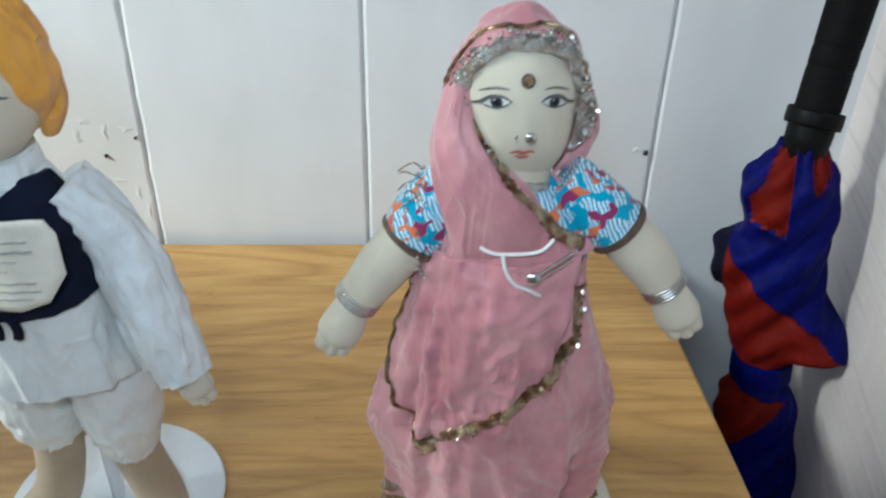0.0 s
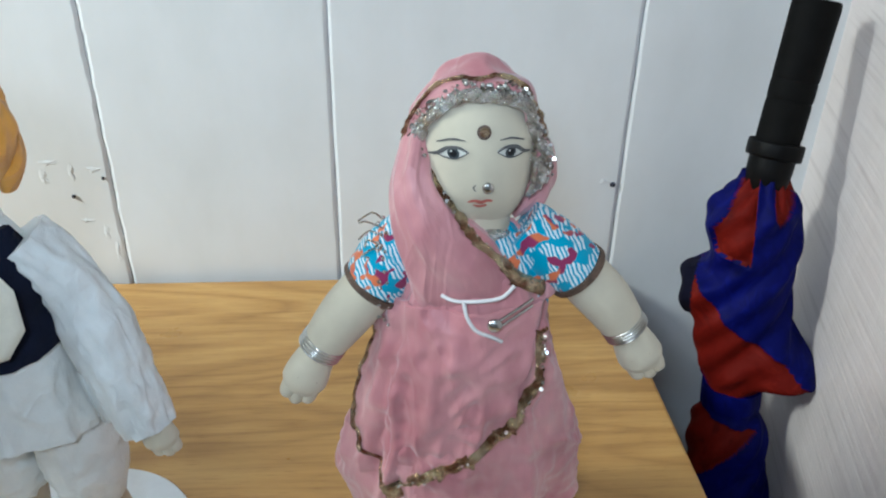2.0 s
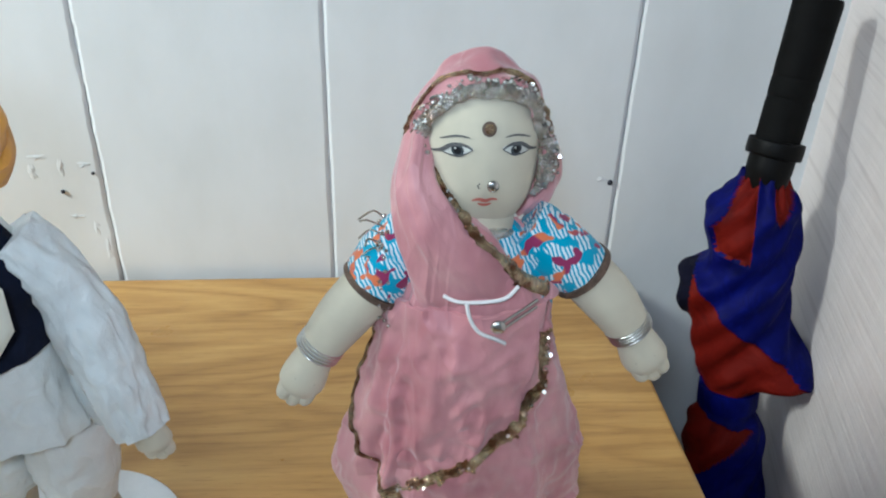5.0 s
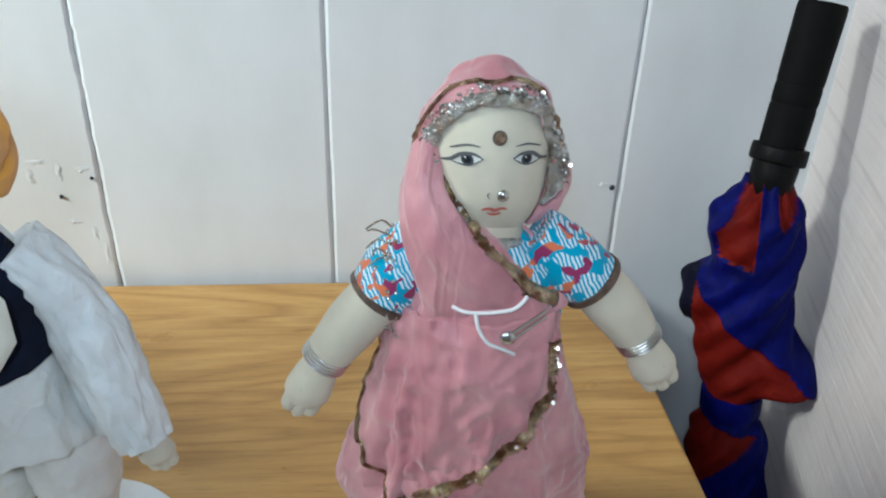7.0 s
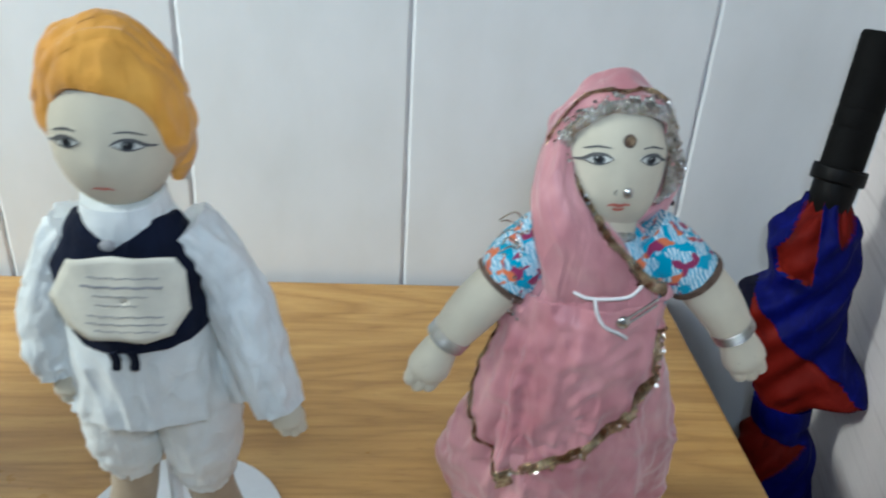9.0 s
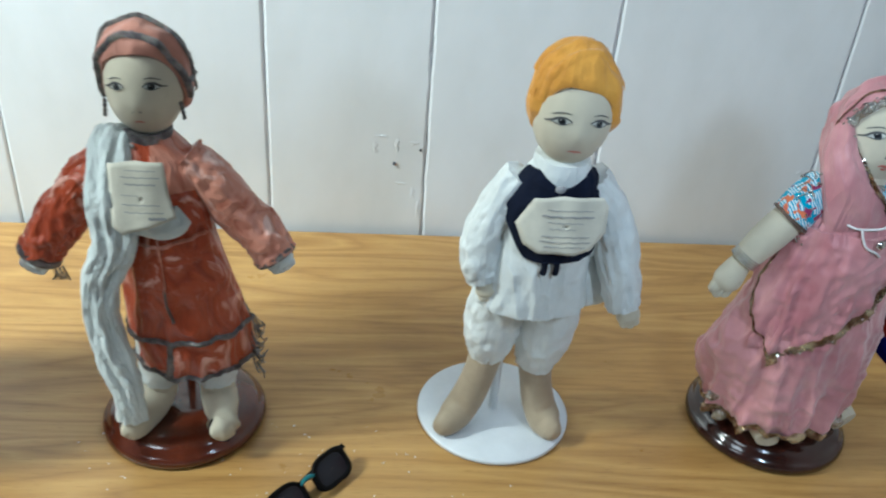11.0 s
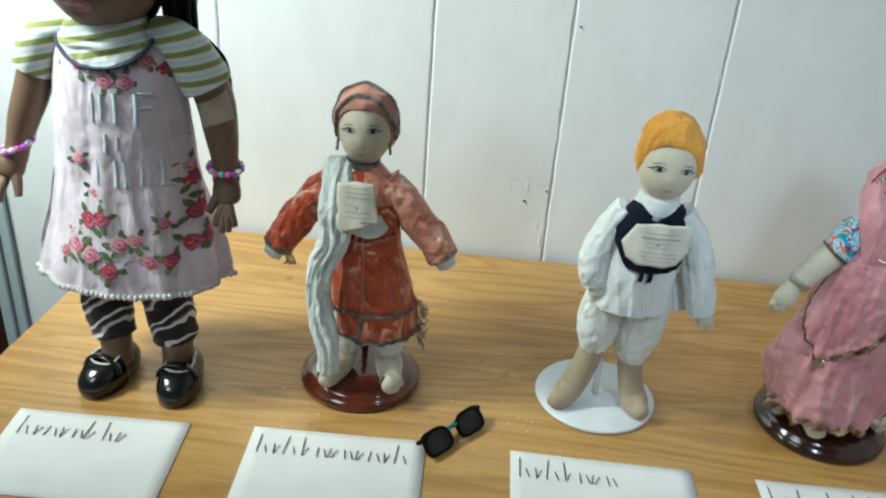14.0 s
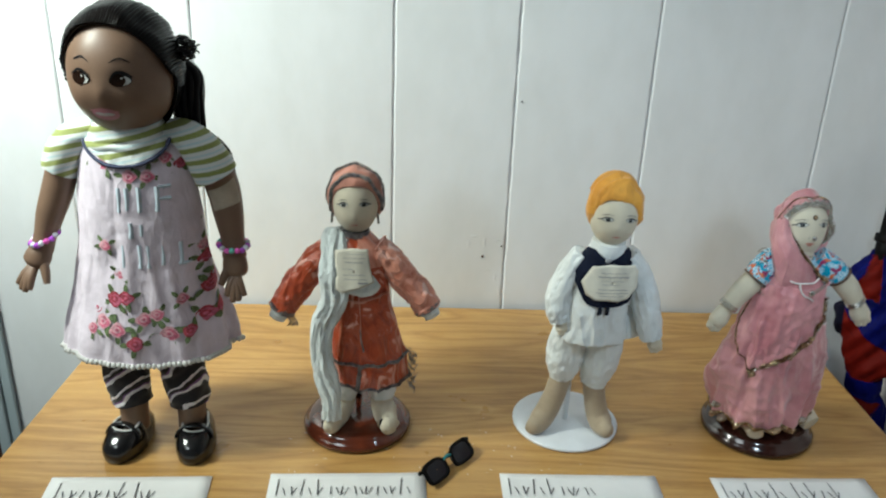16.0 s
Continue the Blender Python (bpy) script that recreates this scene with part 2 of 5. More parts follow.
# ---- mesh tools ----
class Shape:
    """Collects vertices, faces and material numbers of one mesh."""

    def __init__(self):
        self.v, self.f, self.m = [], [], []

    def grid(self, rows, mat, wrap=True, smooth=True):
        """Rows of points, joined to their neighbours; mat is a number or a function of the face's place."""
        base, n = len(self.v), len(rows[0])
        for r in rows:
            self.v.extend(Vector(p) for p in r)
        for i in range(len(rows) - 1):
            for j in range(n if wrap else n - 1):
                k = (j + 1) % n
                q = (base + i * n + j, base + i * n + k, base + (i + 1) * n + k, base + (i + 1) * n + j)
                self.f.append(q)
                self.m.append(mat((i + 0.5) / (len(rows) - 1), (j + 0.5) / n, sum((self.v[x] for x in q), Vector()) / 4) if callable(mat) else mat)

    def cap(self, row, mat, flip=False):
        base = len(self.v)
        self.v.extend(Vector(p) for p in row)
        c = sum((Vector(p) for p in row), Vector()) / len(row)
        self.v.append(c)
        n = len(row)
        for j in range(n):
            a, b = base + j, base + (j + 1) % n
            self.f.append((a, base + n, b) if flip else (a, b, base + n))
            self.m.append(mat)

    def box(self, lo, hi, mat=0):
        b = len(self.v)
        self.v.extend(Vector((x, y, z)) for z in (lo[2], hi[2]) for y in (lo[1], hi[1]) for x in (lo[0], hi[0]))
        for q in ((0, 2, 3, 1), (4, 5, 7, 6), (0, 1, 5, 4), (2, 6, 7, 3), (0, 4, 6, 2), (1, 3, 7, 5)):
            self.f.append(tuple(b + i for i in q))
            self.m.append(mat)

    def ball(self, at, r, mat, n=10, m=7, func=None, turn=None):
        rows = []
        for i in range(m + 1):
            th = math.pi * i / m
            row = []
            for j in range(n):
                a = 2 * math.pi * j / n
                d = Vector((math.sin(th) * math.cos(a), math.sin(th) * math.sin(a), math.cos(th)))
                k = 1 + (func(d) if func else 0)
                p = Vector((d.x * r[0], d.y * r[1], d.z * r[2])) * k
                row.append((turn @ p if turn else p) + Vector(at))
            rows.append(row)
        self.grid(rows, mat)

    def tube(self, secs, mat, n=28, steps=30, fold=None, level=False, caps=True):
        """A skin over sections (x, y, z, rx, ry); level keeps the rings horizontal. Returns the surface as a function of angle and height."""
        secs = [tuple(s) for s in secs]

        def at(t):
            u = max(0.0, min(0.99999, t)) * (len(secs) - 1)
            i = int(u)
            w = u - i
            p = [secs[max(0, min(len(secs) - 1, i + d))] for d in (-1, 0, 1, 2)]
            return [0.5 * (2 * b + (c - a) * w + (2 * a - 5 * b + 4 * c - d) * w * w + (3 * b - a - 3 * c + d) * w ** 3) for a, b, c, d in zip(*p)]

        def skin(a, t, off=0.0):
            s = at(t)
            c, rx, ry = Vector(s[:3]), max(s[3], 0.0004), max(s[4], 0.0004)
            if level:
                ax, ay = Vector((1, 0, 0)), Vector((0, 1, 0))
            else:
                d = (Vector(at(t + 0.02)[:3]) - Vector(at(t - 0.02)[:3])).normalized()
                ax = Vector((0, 1, 0)).cross(d).normalized()
                ay = d.cross(ax).normalized()
            k = fold(a, t) if fold else 0.0
            rad = Vector((rx * math.cos(a), ry * math.sin(a)))
            e = Vector((math.cos(a), math.sin(a)))
            return c + ax * (rad.x + e.x * (k + off)) + ay * (rad.y + e.y * (k + off))

        rows = [[skin(2 * math.pi * j / n, i / steps) for j in range(n)] for i in range(steps + 1)]
        self.grid(rows, mat)
        if caps:
            last = mat if not callable(mat) else 0
            self.cap(rows[0], mat if not callable(mat) else mat(0, 0, rows[0][0]), True)
            self.cap(rows[-1], mat if not callable(mat) else mat(1, 0, rows[-1][0]))
        return skin

    def ribbon(self, skin, path, width, mat, off=0.0012, steps=60, rough=0.0, cross=4):
        """A strip of cloth or trim laid along a path of (angle, height) on a surface."""
        pts = []
        for i in range(steps + 1):
            u = i / steps * (len(path) - 1)
            k = min(int(u), len(path) - 2)
            w = u - k
            q = [path[max(0, min(len(path) - 1, k + d))] for d in (-1, 0, 1, 2)]
            a, t = [0.5 * (2 * b + (c - a) * w + (2 * a - 5 * b + 4 * c - d) * w * w + (3 * b - a - 3 * c + d) * w ** 3) for a, b, c, d in zip(*q)]
            e = 0.004
            p = skin(a, t, off)
            nrm = (skin(a + e, t, off) - skin(a - e, t, off)).cross(skin(a, t + e, off) - skin(a, t - e, off))
            nrm.normalize()
            if (p + nrm * 0.001 - skin(a, t, off + 0.001)).length > 0.0012:
                nrm = -nrm
            pts.append((p, nrm))
        rows = []
        for i, (p, nrm) in enumerate(pts):
            tan = (pts[min(i + 1, steps)][0] - pts[max(i - 1, 0)][0]).normalized()
            side = nrm.cross(tan).normalized()
            w = width(i / steps) if callable(width) else width
            row = []
            for j in range(cross + 1):
                s = j / cross * 2 - 1
                lift = (1 - s * s) * 0.0012 - 0.0008 * abs(s)
                jit = rough * noise.noise(p * 260 + Vector((s * 3, 0, 0)))
                row.append(p + side * (w * 0.5 * (s + jit * 0.4)) + nrm * (lift + rough * 0.0016 * noise.noise(p * 420 + side * s)))
            rows.append(row)
        self.grid(rows, mat, wrap=False)

    def mesh(self, name, mats, smooth=True):
        me = bpy.data.meshes.new(name)
        me.from_pydata([tuple(p) for p in self.v], [], self.f)
        for m in mats:
            me.materials.append(m)
        me.polygons.foreach_set("material_index", self.m)
        me.polygons.foreach_set("use_smooth", [smooth] * len(self.f))
        me.validate()
        me.update()
        return me


def thing(name, label, category, group="", kind="", at=None):
    ob = new(name)
    ob.empty_display_size = 0.02
    if at is not None:
        ob.matrix_world = at
    return tagged(ob, label, category, group, kind)


def part(name, shape, mats, parent, label="", smooth=True):
    ob = new(name, shape.mesh(name, mats if isinstance(mats, (list, tuple)) else [mats], smooth))
    ob.parent = parent
    if label:
        ob["label"] = label
    return ob


def soften(ob, width=0.002, segments=2):
    b = ob.modifiers.new("worn_edge", "BEVEL")
    b.width, b.segments, b.limit_method = width, segments, "ANGLE"
    return ob


def slab(name, lo, hi, mat, parent=None, label="", edge=0.0015):
    s = Shape()
    s.box(lo, hi)
    ob = new(name, s.mesh(name, [mat], False))
    if parent:
        ob.parent = parent
    if label:
        ob["label"] = label
    return soften(ob, edge) if edge else ob


# ---- the room ----
wall_back = slab("wall_back", (-0.735, 0.0034, 0.0), (0.75, 0.10, 2.4), GROOVE, edge=0)
tagged(wall_back, "white painted wood panel wall with narrow vertical grooves", "wall", kind="structure")
JOINTS = [-0.735, -0.592, -0.416, -0.160, 0.0, 0.178, 0.414, 0.62, 0.75]
for a, b in zip(JOINTS, JOINTS[1:]):
    s = Shape()
    g, c = 0.0006, 0.0026
    x0, x1 = a + (g if a > -0.73 else 0), b - (g if b < 0.74 else 0)
    # a flat board with chamfered long edges, slightly wavy along its arris
    rows = []
    for i in range(481):
        z = 2.4 * i / 480
        w0, w1 = ((0.0014 if q == 0.0 else 0.0005) * (noise.noise(Vector((q * 9, k, z * 30))) + (0.8 * noise.noise(Vector((q, k, z * 160))) if q == 0.0 else 0.0)) for q, k in ((a, 0), (b, 4)))
        rows.append([(x0 + w0, 0.0038, z), (x0 + w0, 0.0014, z), (x0 + c * 0.5 + w0, 0.0005, z), (x0 + c + w0, 0.0, z), (x1 - c + w1, 0.0, z), (x1 - c * 0.5 + w1, 0.0005, z), (x1 + w1, 0.0014, z), (x1 + w1, 0.0038, z)])
    s.grid(rows, 0, wrap=False)
    part("panel", s, [WALL], wall_back, smooth=False)

RIGHT_A, RIGHT_B = Vector((0.572, 0.0, 0)), Vector((0.408, -0.72, 0))


def upright(name, a, b, mat, label, thick=0.06, out=1.0, top=2.4):
    """A wall from a to b in plan, thick to its outer side."""
    d = (b - a).normalized()
    n = Vector((d.y, -d.x, 0)) * thick * out
    s = Shape()
    s.v = [Vector((*p.xy, z)) for z in (0, top) for p in (a, b, b + n, a + n)]
    s.f = [(0, 1, 2, 3), (4, 7, 6, 5), (0, 4, 5, 1), (1, 5, 6, 2), (2, 6, 7, 3), (3, 7, 4, 0)]
    s.m = [0] * 6
    ob = new(name, s.mesh(name, [mat], False))
    return tagged(ob, label, "wall", kind="structure")


upright("wall_right", RIGHT_A, RIGHT_B, WALL_SIDE, "off-white painted side wall with long brushed streaks", out=-1.0)
upright("wall_return", RIGHT_B, Vector((1.3, -0.72, 0)), WALL, "white painted return wall beside the table", out=-1.0)
upright("wall_east", Vector((1.3, -0.78, 0)), Vector((1.3, -2.6, 0)), WALL, "white painted room wall", out=-1.0)
upright("wall_south", Vector((1.36, -2.6, 0)), Vector((-2.2, -2.6, 0)), WALL, "white painted room wall behind the viewer", out=-1.0)
upright("wall_west", Vector((-2.2, -2.66, 0)), Vector((-2.2, 0.10, 0)), WALL, "white painted room wall", out=-1.0)
upright("wall_left", Vector((-1.6, 0.02, 0)), Vector((-2.2, 0.02, 0)), WALL, "white painted wall beyond the dark door", out=1.0)
tagged(slab("floor", (-2.3, -2.7, -0.05), (1.4, 0.2, 0.0), FLOOR, edge=0), "dull brown floor covering", "floor", kind="structure")
tagged(slab("ceiling", (-2.3, -2.7, 2.4), (1.4, 0.2, 2.45), CEIL, edge=0), "plain white ceiling", "ceiling", kind="structure")

# casing and dark door at the end of the panelled wall
casing = thing("trim", "pale blue painted door casing with chipped edges", "trim", kind="structure")
slab("casing_board", (-0.754, -0.014, 0.0), (-0.737, 0.05, 2.1), BLUE_TRIM, casing, edge=0.003)
slab("casing_bead", (-0.737, -0.008, 0.0), (-0.722, -0.0005, 2.1), BLUE_TRIM, casing, edge=0.002)
door = thing("door_1", "dark red-brown stained wooden door in its casing", "door", kind="structure")
slab("door_leaf", (-1.58, 0.004, 0.01), (-0.756, 0.044, 2.08), DARK_WOOD, door, edge=0.003)
for z0, z1 in ((0.15, 0.95), (1.08, 1.95)):
    for x0 in (-1.48, -1.12):
        slab("door_panel", (x0, -0.004, z0), (x0 + 0.27, 0.003, z1), DARK_WOOD, door, edge=0.002)

# holes, a nail and flaked paint on the panels
for x, z, r in ((-0.032, 0.829, 0.0017), (-0.006, 0.845, 0.0014), (0.4075, 0.834, 0.0024), (0.008, 1.052, 0.0013)):
    s = Shape()
    for rr, y in ((r, -0.0012), (r * 0.6, -0.0018)):
        s.ball((x, y, z), (rr, 0.0012, rr), 0, 12, 6)
    tagged(new("nail", s.mesh("nail", [INK])), "small dark nail head in the painted panel", "nail", "nails in the wall")
for x, z, w, h in ((-0.046, 0.858, 0.022, 0.006), (-0.052, 0.846, 0.008, 0.016), (-0.030, 0.850, 0.006, 0.020), (-0.012, 0.852, 0.012, 0.006), (-0.026, 0.806, 0.014, 0.005), (-0.012, 0.795, 0.006, 0.02), (0.400, 0.836, 0.010, 0.006), (-0.006, 0.775, 0.005, 0.024)):
    s = Shape()
    ring = []
    for j in range(22):
        th = 2 * math.pi * j / 22
        k = 0.9 + 0.5 * noise.noise(Vector((math.cos(th) * 2.6 + x * 80, math.sin(th) * 2.6 + z * 60, 0.3)))
        ring.append((w * 0.5 * k * math.cos(th), h * 0.5 * k * math.sin(th)))
    s.grid([[(x + u * k, -y - 0.0006 * noise.noise(Vector((u * 400, v * 400, k))), z + v * k) for u, v in ring] for k, y in ((1.0, -0.0002), (0.8, 0.0001), (0.5, 0.0003), (0.02, 0.0004))], 0)
    tagged(new("paint_flake", s.mesh("paint_flake", [WALL])), "raised flake of white paint on the panel wall", "flake", "paint flakes on the wall")

# ---- the table ----
table = thing("table", "golden oak laminate table pushed against the wall", "table")
TABLE = ((-0.530, -0.008), (0.410, -0.008), (0.424, -0.64), (-0.572, -0.64))
s = Shape()
for z in (T - 0.028, T):
    s.v.extend(Vector((x, y, z)) for x, y in TABLE)
s.f, s.m = [(0, 1, 2, 3), (7, 6, 5, 4), (0, 4, 5, 1), (1, 5, 6, 2), (2, 6, 7, 3), (3, 7, 4, 0)], [0, 0, 1, 1, 1, 1]
soften(part("tabletop", s, [OAK, OAK_EDGE], table, smooth=False), 0.0025)
slab("apron_rail", (-0.49, -0.06, T - 0.12), (0.37, -0.04, T - 0.028), OAK_EDGE, table)
slab("apron_rail", (-0.50, -0.60, T - 0.12), (0.38, -0.58, T - 0.028), OAK_EDGE, table)
slab("apron_rail", (-0.50, -0.58, T - 0.12), (-0.48, -0.06, T - 0.028), OAK_EDGE, table)
slab("apron_rail", (0.36, -0.58, T - 0.12), (0.38, -0.06, T - 0.028), OAK_EDGE, table)
for x in (-0.515, 0.355):
    for y in (-0.61, -0.075):
        slab("leg", (x, y, 0.0), (x + 0.04, y + 0.04, T - 0.028), OAK_EDGE, table)


def lathe(profile, mat=0, n=64):
    s = Shape()
    s.grid([[(r * math.cos(2 * math.pi * j / n), r * math.sin(2 * math.pi * j / n), z) for j in range(n)] for r, z in profile], mat)
    return s


def stand(x, y, r, wood, label, rod, back):
    ob = thing("doll_stand", label, "doll stand", "doll stands on the table", at=pose(x, y, T + 0.0002))
    if wood:
        prof = [(0.001, 0), (r - 0.003, 0), (r, 0.002), (r, 0.006), (r - 0.002, 0.009), (r - 0.004, 0.010), (r - 0.005, 0.013), (r - 0.010, 0.0165), (r - 0.018, 0.0185), (0.001, 0.0188)]
    else:
        prof = [(0.001, 0), (r - 0.001, 0), (r, 0.001), (r, 0.003), (r - 0.0012, 0.0042), (0.001, 0.0046)]
    part("base", lathe(prof), wood or WHITE_METAL, ob)
    s = Shape()
    s.tube([(0, back, 0.003, 0.0035, 0.0035), (0, back, 0.05, 0.0035, 0.0035), (0, back, rod, 0.0035, 0.0035)], 0, 12, 6)
    part("rod", s, WHITE_METAL if not wood else WALNUT, ob)
    return ob


stand(-0.189, -0.294, 0.0595, MAHOGANY, "round glossy mahogany doll stand on the table", 0.06, 0.024)
stand(0.047, -0.286, 0.0595, None, "round white metal doll stand on the table", 0.09, 0.0)
stand(0.267, -0.292, 0.0615, WALNUT, "round glossy dark walnut doll stand on the table", 0.06, 0.014)


def name_card(corners, words, label):
    ob = thing("name_card", label, "card", "name cards on the table")
    s = Shape()
    c = [Vector((x, y, T + 0.0006)) for x, y in corners]
    rows = []
    for i in range(13):
        row = []
        for j in range(13):
            u, w = j / 12, i / 12
            p = c[0].lerp(c[1], u).lerp(c[3].lerp(c[2], u), w)
            curl = 0.0006 * max(0, abs(u - 0.5) * 2 - 0.6) * (1 + noise.noise(p * 30))
            row.append(p + Vector((0, 0, curl)))
        rows.append(row)
    s.grid(rows, 0, wrap=False)
    sheet = part("sheet", s, PAPER, ob)
    sheet.modifiers.new("paper_thickness", "SOLIDIFY").thickness = 0.0004
    ex, ey = (c[1] - c[0]).normalized(), (c[3] - c[0]).normalized()
    for u, v, w, h, lean in words:
        s = Shape()
        o = c[0] + ex * u + ey * v + Vector((0, 0, 0.0015))
        s.v = [o, o + ex * w, o + ex * (w + lean) + ey * h, o + ex * lean + ey * h]
        s.v += [p + Vector((0, 0, 0.0002)) for p in s.v]
        s.f, s.m = [(4, 7, 6, 5), (0, 1, 5, 4), (1, 2, 6, 5), (2, 3, 7, 6), (3, 0, 4, 7)], [0] * 5
        part("ink_bar", s, INK, ob, smooth=False)
    return ob


def strokes(u, v, letters, rise=0.0):
    """A line of pen bars, one short bar group for each letter: T tall, l low, d low with a tall stem."""
    out = []
    for n, k in enumerate(letters):
        w, tall = 0.0009, k in "Td"
        base = v + 0.024 - rise * n
        h = 0.024 if tall else 0.0125
        lean = 0.0020 * math.sin(n * 2.3)
        out.append((u, base - h, w, h, lean))
        out.append((u + 0.0055, base - 0.0105, w, 0.0100, -0.0045 if n % 2 else 0.0030))
        u += 0.0138 if tall else 0.0118
    return out


PEN = "white paper card with a line of black handwriting"
name_card([(-0.487, -0.397), (-0.329, -0.392), (-0.324, -0.497), (-0.482, -0.502)], strokes(0.012, 0.010, "Tllllddl"), PEN)
name_card([(-0.271, -0.387), (-0.113, -0.382), (-0.110, -0.487), (-0.268, -0.492)], strokes(0.009, 0.010, "TlTdlllllld"), PEN)
name_card([(-0.036, -0.382), (0.127, -0.383), (0.128, -0.488), (-0.035, -0.487)], strokes(0.008, 0.009, "TlTdlll"), "white paper card with a line of larger black handwriting")
name_card([(0.184, -0.385), (0.350, -0.383), (0.352, -0.488), (0.186, -0.490)], strokes(0.008, 0.009, "TlTld") + strokes(0.082, 0.009, "Tdld"), PEN)

# small sunglasses lying on the corner of a card
glasses = thing("sunglasses", "small black toy sunglasses lying folded on the table", "sunglasses", at=pose(-0.089, -0.377, T + 0.0125, -44, 0, 50))
for sx in (-1, 1):
    s = Shape()
    out, inn = [], []
    for j in range(40):
        a = 2 * math.pi * j / 40
        sq = (abs(math.cos(a)) ** 3 + abs(math.sin(a)) ** 3) ** (-1 / 3)
        x, z = 0.0165 * sq * math.cos(a), 0.0118 * sq * math.sin(a) - (0.0012 if math.sin(a) < 0 else 0) * abs(math.cos(a))
        out.append((sx * 0.0205 + x * 1.0 + sx * (0.002 if z > 0.006 else 0), z))
        inn.append((sx * 0.0205 + x * 0.78, z * 0.76))
    rows = [[(p[0], y, p[1]) for p in ring] for ring, y in ((out, 0.0012), (out, -0.0012), (inn, -0.0014), (inn, 0.0012), (out, 0.0012))]
    s.grid(rows, 0)
    part("rim", s, BLACK_PLASTIC, glasses)
    s = Shape()
    s.grid([[(sx * 0.0205 + (p[0] - sx * 0.0205) * k, -0.0006 - 0.0012 * (1 - k * k), p[1] * k) for p in inn] for k in (1.02, 0.7, 0.35, 0.02)], 0)
    part("lens", s, LENS, glasses, "smoked grey lens")
    s = Shape()
    s.tube([(sx * 0.038, 0.001, 0.007, 0.0018, 0.0026), (sx * 0.036, 0.004 + 0.0015 * (sx > 0), 0.006, 0.0016, 0.0024), (sx * 0.010, 0.005 + 0.003 * (sx > 0), 0.005, 0.0012, 0.0022), (-sx * 0.020, 0.0045 + 0.003 * (sx > 0), 0.001, 0.0012, 0.0022)], 0, 10, 20)
    part("temple", s, BLACK_PLASTIC, glasses)
s = Shape()
s.tube([(-0.006, 0, 0.004, 0.0016, 0.0016), (0, -0.001, 0.0055, 0.0016, 0.0016), (0.006, 0, 0.004, 0.0016, 0.0016)], 0, 10, 8)
part("bridge", s, plain("turquoise_bridge", (0.03, 0.22, 0.25), 0.4), glasses, "turquoise bridge")

# flecks of dust and paint on the table top
s = Shape()
for i in range(80):
    x, y = -0.26 + 0.34 * random.random(), -0.385 + 0.12 * random.random()
    r = 0.0003 + 0.0006 * random.random() ** 2
    s.ball((x, y, T + 0.0004), (r, r * (0.5 + random.random()), 0.0003), 0, 6, 4)
tagged(new("dust", s.mesh("dust", [PAPER])), "pale flecks of dust scattered on the table top", "dust", kind="stuff")

# ---- folded umbrella leaning in the corner ----
umbrella = thing("umbrella", "folded blue and red umbrella with black grip leaning in corner", "umbrella")
AXIS = [(0.515, -0.205, 0.012), (0.506, -0.155, 0.36), (0.500, -0.128, 0.60), (0.495, -0.112, 0.70), (0.4920, -0.099, 0.80), (0.4925, -0.0915, 0.885), (0.5145, -0.060, 1.003)]
BLUE_CLOTH = satin("blue_umbrella_cloth", (0.001, 0.002, 0.045), (0.002, 0.003, 0.085), (0.004, 0.006, 0.13), 0.6, 0.15, 0.0)
RED_CLOTH = satin("red_umbrella_cloth", (0.075, 0.003, 0.002), (0.12, 0.006, 0.003), (0.16, 0.010, 0.005), 0.6, 0.15, 0.0)
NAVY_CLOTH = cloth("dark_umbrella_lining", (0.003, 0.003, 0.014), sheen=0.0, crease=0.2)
AX = [Vector(p) for p in AXIS]


def axis_at(z):
    for a, b in zip(AX, AX[1:]):
        if z <= b.z:
            return a.lerp(b, (z - a.z) / (b.z - a.z))
    return AX[-1]


def canopy_radius(z):
    for (z0, r0), (z1, r1) in zip(RAD, RAD[1:]):
        if z <= z1:
            u = (z - z0) / (z1 - z0)
            u = u * u * (3 - 2 * u)
            return r0 + (r1 - r0) * u
    return RAD[-1][1]


RAD = [(0.12, 0.010), (0.30, 0.026), (0.50, 0.034), (0.60, 0.036), (0.665, 0.031), (0.694, 0.0205), (0.708, 0.0205), (0.735, 0.029), (0.785, 0.0325), (0.835, 0.0305), (0.862, 0.027), (0.888, 0.0135)]
FACE, SIDE = Vector((-0.475, -0.880, 0)), Vector((0.880, -0.475, 0))
# the gathered panels on the outer side: corners as (across, height)
RED_PANELS = [[(-0.0135, 0.890), (-0.004, 0.890), (0.001, 0.850), (0.002, 0.829), (-0.024, 0.832), (-0.029, 0.848), (-0.020, 0.864)],
              [(-0.040, 0.811), (-0.020, 0.792), (-0.005, 0.7765), (0.016, 0.765), (0.036, 0.755), (0.058, 0.736), (0.040, 0.718), (0.0235, 0.7055), (-0.015, 0.707), (-0.040, 0.735)],
              [(-0.034, 0.691), (0.024, 0.682), (0.007, 0.6626), (-0.033, 0.620), (-0.056, 0.640)],
              [(0.006, 0.889), (0.016, 0.889), (0.021, 0.868), (0.016, 0.858), (0.010, 0.872)],
              [(0.010, 0.560), (0.050, 0.600), (0.050, 0.500), (-0.030, 0.400), (-0.040, 0.440)]]


def inside(poly, x, y):
    hit = False
    for (x0, y0), (x1, y1) in zip(poly, poly[1:] + poly[:1]):
        if (y0 > y) != (y1 > y) and x < x0 + (x1 - x0) * (y - y0) / (y1 - y0):
            hit = not hit
    return hit


